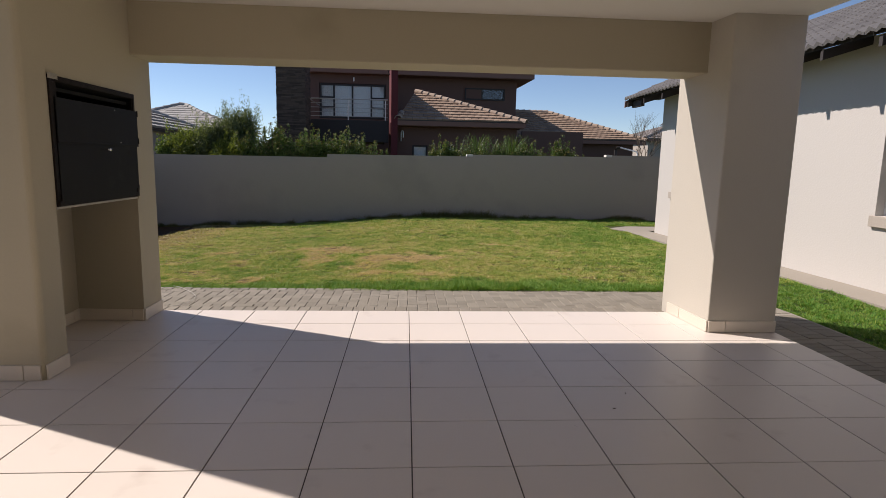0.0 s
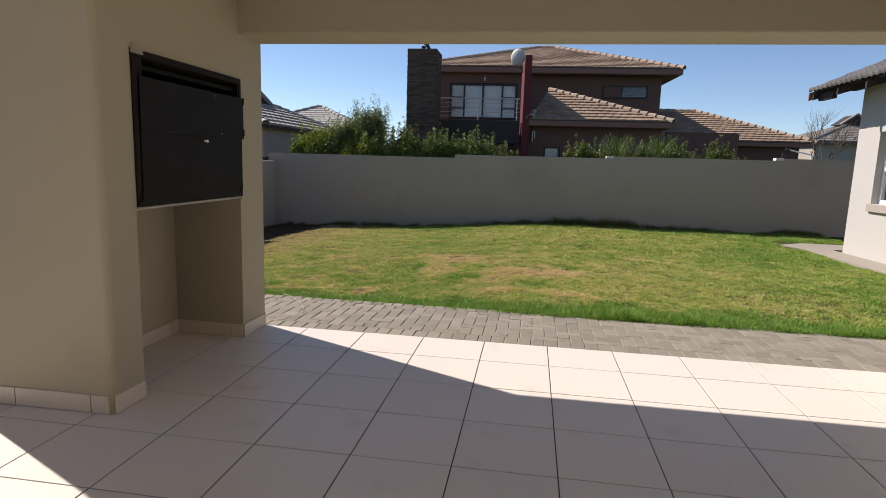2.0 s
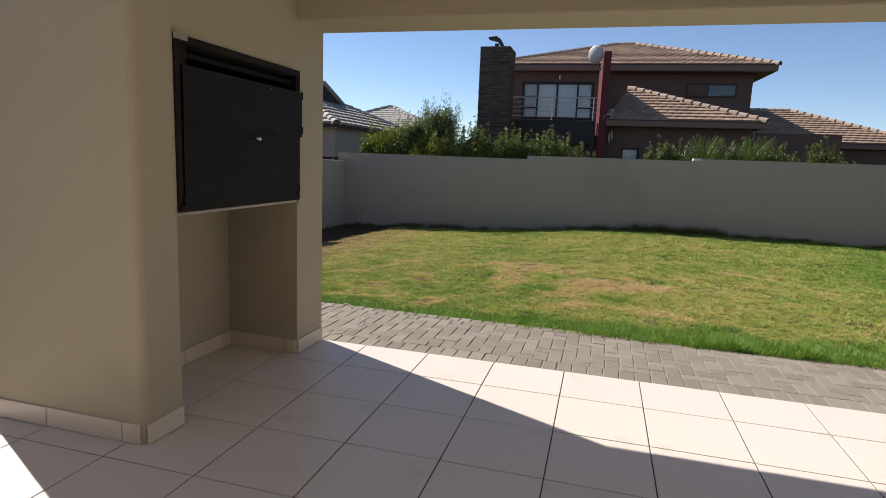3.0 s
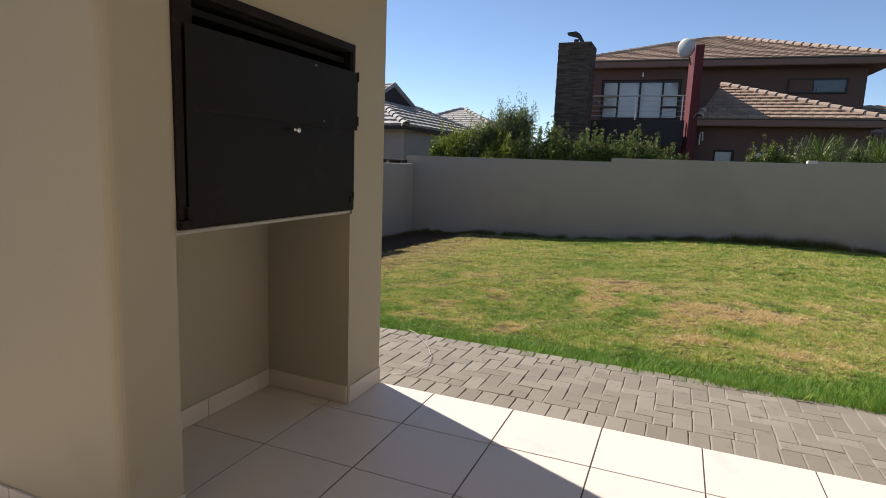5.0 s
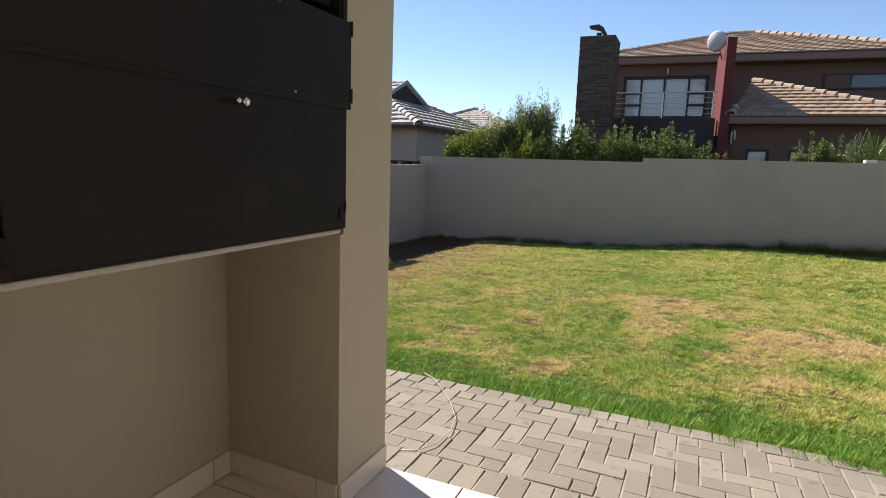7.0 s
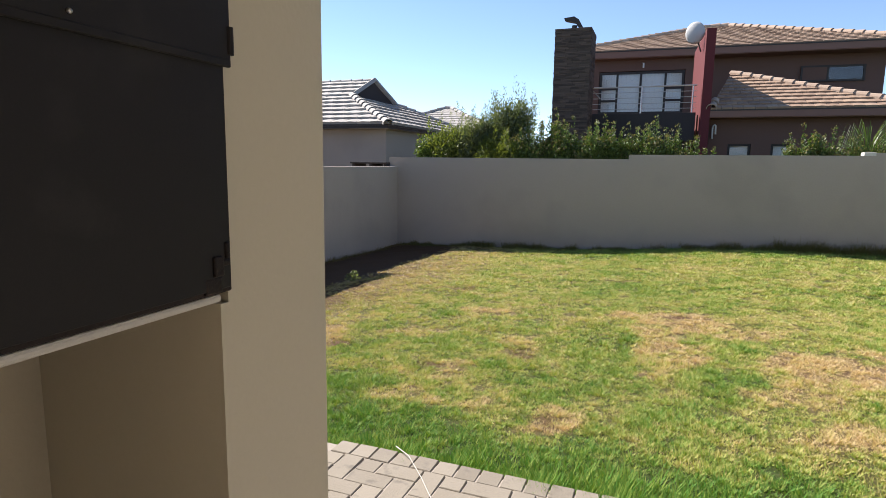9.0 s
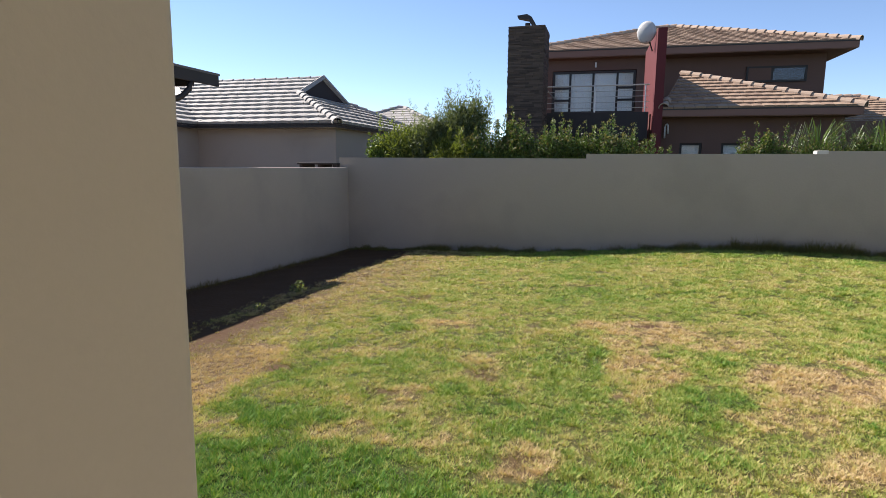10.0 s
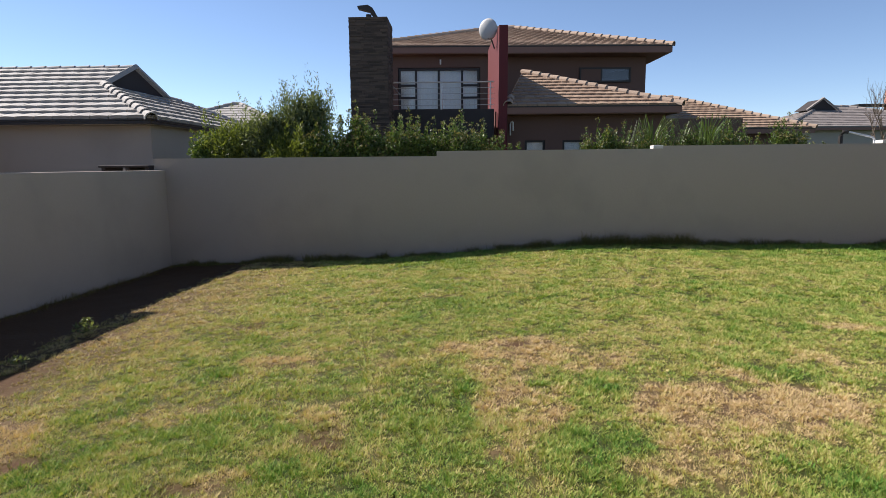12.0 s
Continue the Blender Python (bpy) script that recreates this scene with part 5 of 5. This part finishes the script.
def shrub(x, y, top, width, material, count, size, label, kind="shrub", tip=None, long=2.2, spires=4, base=0.2, up=0.3):
    s = thing(kind, label, kind, group="shrubs behind the garden wall", at=(x, y, -0.3))
    H = top + 0.3
    bm = bmesh.new()
    cl = []
    for i in range(9):
        a, q = random.uniform(0, math.tau), random.uniform(0.15, 0.8) * width / 2
        ex, ey, ez = q * math.cos(a), q * math.sin(a) * 0.7, H * random.uniform(0.62, 0.80)
        tube(bm, [(0.03 * math.cos(a), 0.03 * math.sin(a), 0), (ex * 0.5, ey * 0.5, ez * 0.5), (ex, ey, ez)], 0.022, 0.006, n=5)
        cl.append((ex, ey, ez * random.uniform(0.85, 1.0), width * random.uniform(0.2, 0.3), width * 0.24, H * random.uniform(0.10, 0.16)))
    part("stem", bm, BARK, s)
    cl.append((0, 0, H * 0.56, width * 0.55, width * 0.42, H * 0.24))
    cl.append((0, 0, H * 0.35, width * 0.45, width * 0.35, H * 0.30))
    shoots = [(0, 0, H * 0.66, H, 0.065)]
    for i in range(spires * 4):
        a = random.uniform(-0.52, 0.52)
        tip_z = H * (random.uniform(0.80, 0.97) - 0.22 * a * a)
        shoots.append((a * width, random.uniform(-0.3, 0.3) * width, tip_z - H * random.uniform(0.12, 0.22), tip_z, random.uniform(0.035, 0.07)))
    V, F = leaf_cloud(cl, int(count * 2.9), size * 1.0, up, long)
    V2, F2 = shoot_leaves(shoots, 46, size, long)
    V, F = np.concatenate([V, V2]), np.concatenate([F, F2 + len(V)])
    V[:, 2] = np.maximum(V[:, 2], 0.02)
    big_mesh("crown", V, F, material, s)
    if tip:
        V, F = leaf_cloud([(q[0], q[1], q[2] + q[5] * 0.8, q[3] * 0.7, q[4] * 0.7, q[5] * 0.35) for q in cl[9:]] + [(q[0], q[1] - 0.1, q[2] + q[5] * 0.7, q[3], q[4], q[5] * 0.4) for q in cl[:9]], count // 8, size * 0.9, up, long)
        V2, F2 = shoot_leaves([(q[0], q[1], q[3] - 0.06, q[3] + 0.015, 0.03) for q in shoots], 12, size * 0.8, long)
        V, F = np.concatenate([V, V2]), np.concatenate([F, F2 + len(V)])
        tagged(big_mesh("young_growth", V, F, tip, s), kind="stuff")
    return s


def grass_clump(x, y, top, width, label):
    s = thing("palm_clump", label, "plant", group="shrubs behind the garden wall", at=(x, y, -0.3))
    H = top + 0.3
    V, F = [], []
    for i in range(110):
        a, out, hh = random.uniform(0, math.tau), random.uniform(0.35, 0.8) * width, H * random.uniform(0.82, 1.0)
        dx, dy = math.cos(a), math.sin(a)
        w = random.uniform(0.005, 0.010)
        pts = [(0.1 * dx, 0.1 * dy, 0.4 * H), (out * 0.25 * dx, out * 0.25 * dy, hh * 0.88), (out * 0.75 * dx, out * 0.75 * dy, hh), (out * 1.05 * dx, out * 1.05 * dy, hh * random.uniform(0.70, 0.86))]
        k = len(V)
        for j, p in enumerate(pts):
            ww = w * (1 - 0.3 * j)
            V += [(p[0] - dy * ww, p[1] + dx * ww, p[2]), (p[0] + dy * ww, p[1] - dx * ww, p[2])]
        F += [(k + 2 * j, k + 2 * j + 1, k + 2 * j + 3, k + 2 * j + 2) for j in range(3)]
    tagged(part("frond_spray", (V, F), LEAF, s), kind="stuff")
    cl = [(random.uniform(-0.4, 0.4) * width, random.uniform(-0.2, 0.2), H * random.uniform(0.5, 0.72), 0.28, 0.26, 0.3) for i in range(7)]
    V, F = leaf_cloud(cl, 1800, 0.075)
    big_mesh("undergrowth", V, F, LEAF, s)


def build_plants():
    random.seed(11)
    # big soft bush and its neighbours
    shrub(-6.95, 17.7, 2.45, 0.95, LEAF, 5200, 0.07, "dense dark green rounded bush", tip=LEAF_Y, spires=3)
    shrub(-6.45, 17.8, 2.9, 1.2, LEAF_Y, 4600, 0.11, "yellow-green bush with long willow leaves", long=5, spires=5, up=0.8)
    shrub(-5.75, 17.9, 3.02, 1.2, LEAF_G, 4200, 0.11, "grey-green bush with narrow upright leaves", long=5, spires=5, up=0.8)
    shrub(-5.08, 18.1, 3.52, 1.15, LEAF_G, 4300, 0.10, "tall airy grey-green olive-like tree", kind="tree", long=4, spires=8, up=0.8)
    shrub(-5.35, 17.5, 2.40, 1.2, LEAF_Y, 3800, 0.10, "yellow-green leafy bush behind the wall", long=4, spires=3, up=0.7)
    for x, top, w in ((-4.55, 2.45, 1.0), (-3.95, 2.68, 0.75), (-3.55, 2.48, 0.95), (-2.85, 2.50, 0.95), (-2.35, 2.34, 0.85), (-1.78, 2.48, 0.85), (-1.35, 2.30, 0.8), (-0.95, 2.05, 0.7)):
        shrub(x, 17.55 + random.uniform(-0.1, 0.15), top, w, LEAF, 3000, 0.07, "glossy dark green hedge shrub with reddish tips", tip=LEAF_R, spires=6)
    for x, top, w in ((0.98, 2.28, 0.6), (1.52, 2.22, 0.8), (1.95, 2.05, 0.7), (2.45, 2.22, 0.75), (3.0, 2.28, 0.8), (3.5, 2.32, 0.75), (3.95, 2.18, 0.75), (4.4, 2.12, 0.7), (4.8, 2.36, 0.55), (5.2, 2.0, 0.65)):
        shrub(x, 17.6, top, w, LEAF, 2300, 0.07, "small glossy green shrub with pointed top", tip=LEAF_R, spires=4)
    grass_clump(2.2, 17.9, 2.36, 1.0, "arching palm-like clump over the wall")
    grass_clump(3.3, 17.8, 2.36, 1.1, "arching strappy green clump over the wall")
    shrub(2.8, 17.7, 2.10, 0.8, LEAF_G, 2200, 0.08, "pale green leafy bush above the wall", spires=2)
    # bare tree
    t = thing("tree", "leafless small tree with fine upright branches", "tree", at=(8.5, 20.0, -0.3))
    bm = bmesh.new()

    def grow(p, d, ln_, r, depth):  # adds to the bmesh now open
        q = p + d * ln_
        mid = p + d * ln_ * 0.5 + Vector((random.uniform(-1, 1), random.uniform(-1, 1), 0)) * ln_ * 0.05
        tube(bm, [p, mid, q], r, r * 0.62, n=5)
        if depth:
            for i in range(3 if depth > 1 else 2):
                e = (d + Vector((random.uniform(-0.6, 0.6), random.uniform(-0.6, 0.6), random.uniform(0.05, 0.5)))).normalized()
                grow(p + d * ln_ * random.uniform(0.55, 1.0), e, ln_ * random.uniform(0.55, 0.8), r * 0.58, depth - 1)
    grow(Vector((0, 0, 0)), Vector((0, 0, 1)), 1.7, 0.045, 0)
    part("trunk", bm, BARK, t)
    for i in range(5):
        a = i * 1.25
        bm = bmesh.new()
        grow(Vector((0, 0, 1.6)), Vector((0.42 * math.cos(a), 0.42 * math.sin(a), 1)).normalized(), 0.85, 0.018, 4)
        part("branch", bm, BARK, t)
    # weeds by the shaded side wall
    w = thing("weed", "small leafy weed at the edge of the shade", "weed", at=(-5.52, 11.05, -0.28))
    V, F = leaf_cloud([(0, 0, 0.08, 0.10, 0.08, 0.06), (0.03, 0.02, 0.15, 0.05, 0.05, 0.05)], 90, 0.05)
    big_mesh("leaves", V, F, LEAF_G, w)
    w = thing("weed", "small leafy weed in the shaded strip", "weed", at=(-5.48, 10.15, -0.29))
    V, F = leaf_cloud([(0, 0, 0.06, 0.07, 0.06, 0.05)], 50, 0.04)
    big_mesh("leaves", V, F, LEAF_G, w)


build_ground()
build_patio()
build_braai()
build_garden_walls()
build_brown_house()
build_stone_chimney()
build_grey_house()
build_outbuilding()
build_far_houses()
build_plants()
build_lawn()
build_litter()
build_skirting()
build_paving()
build_tiles(bpy.data.objects["floor"])
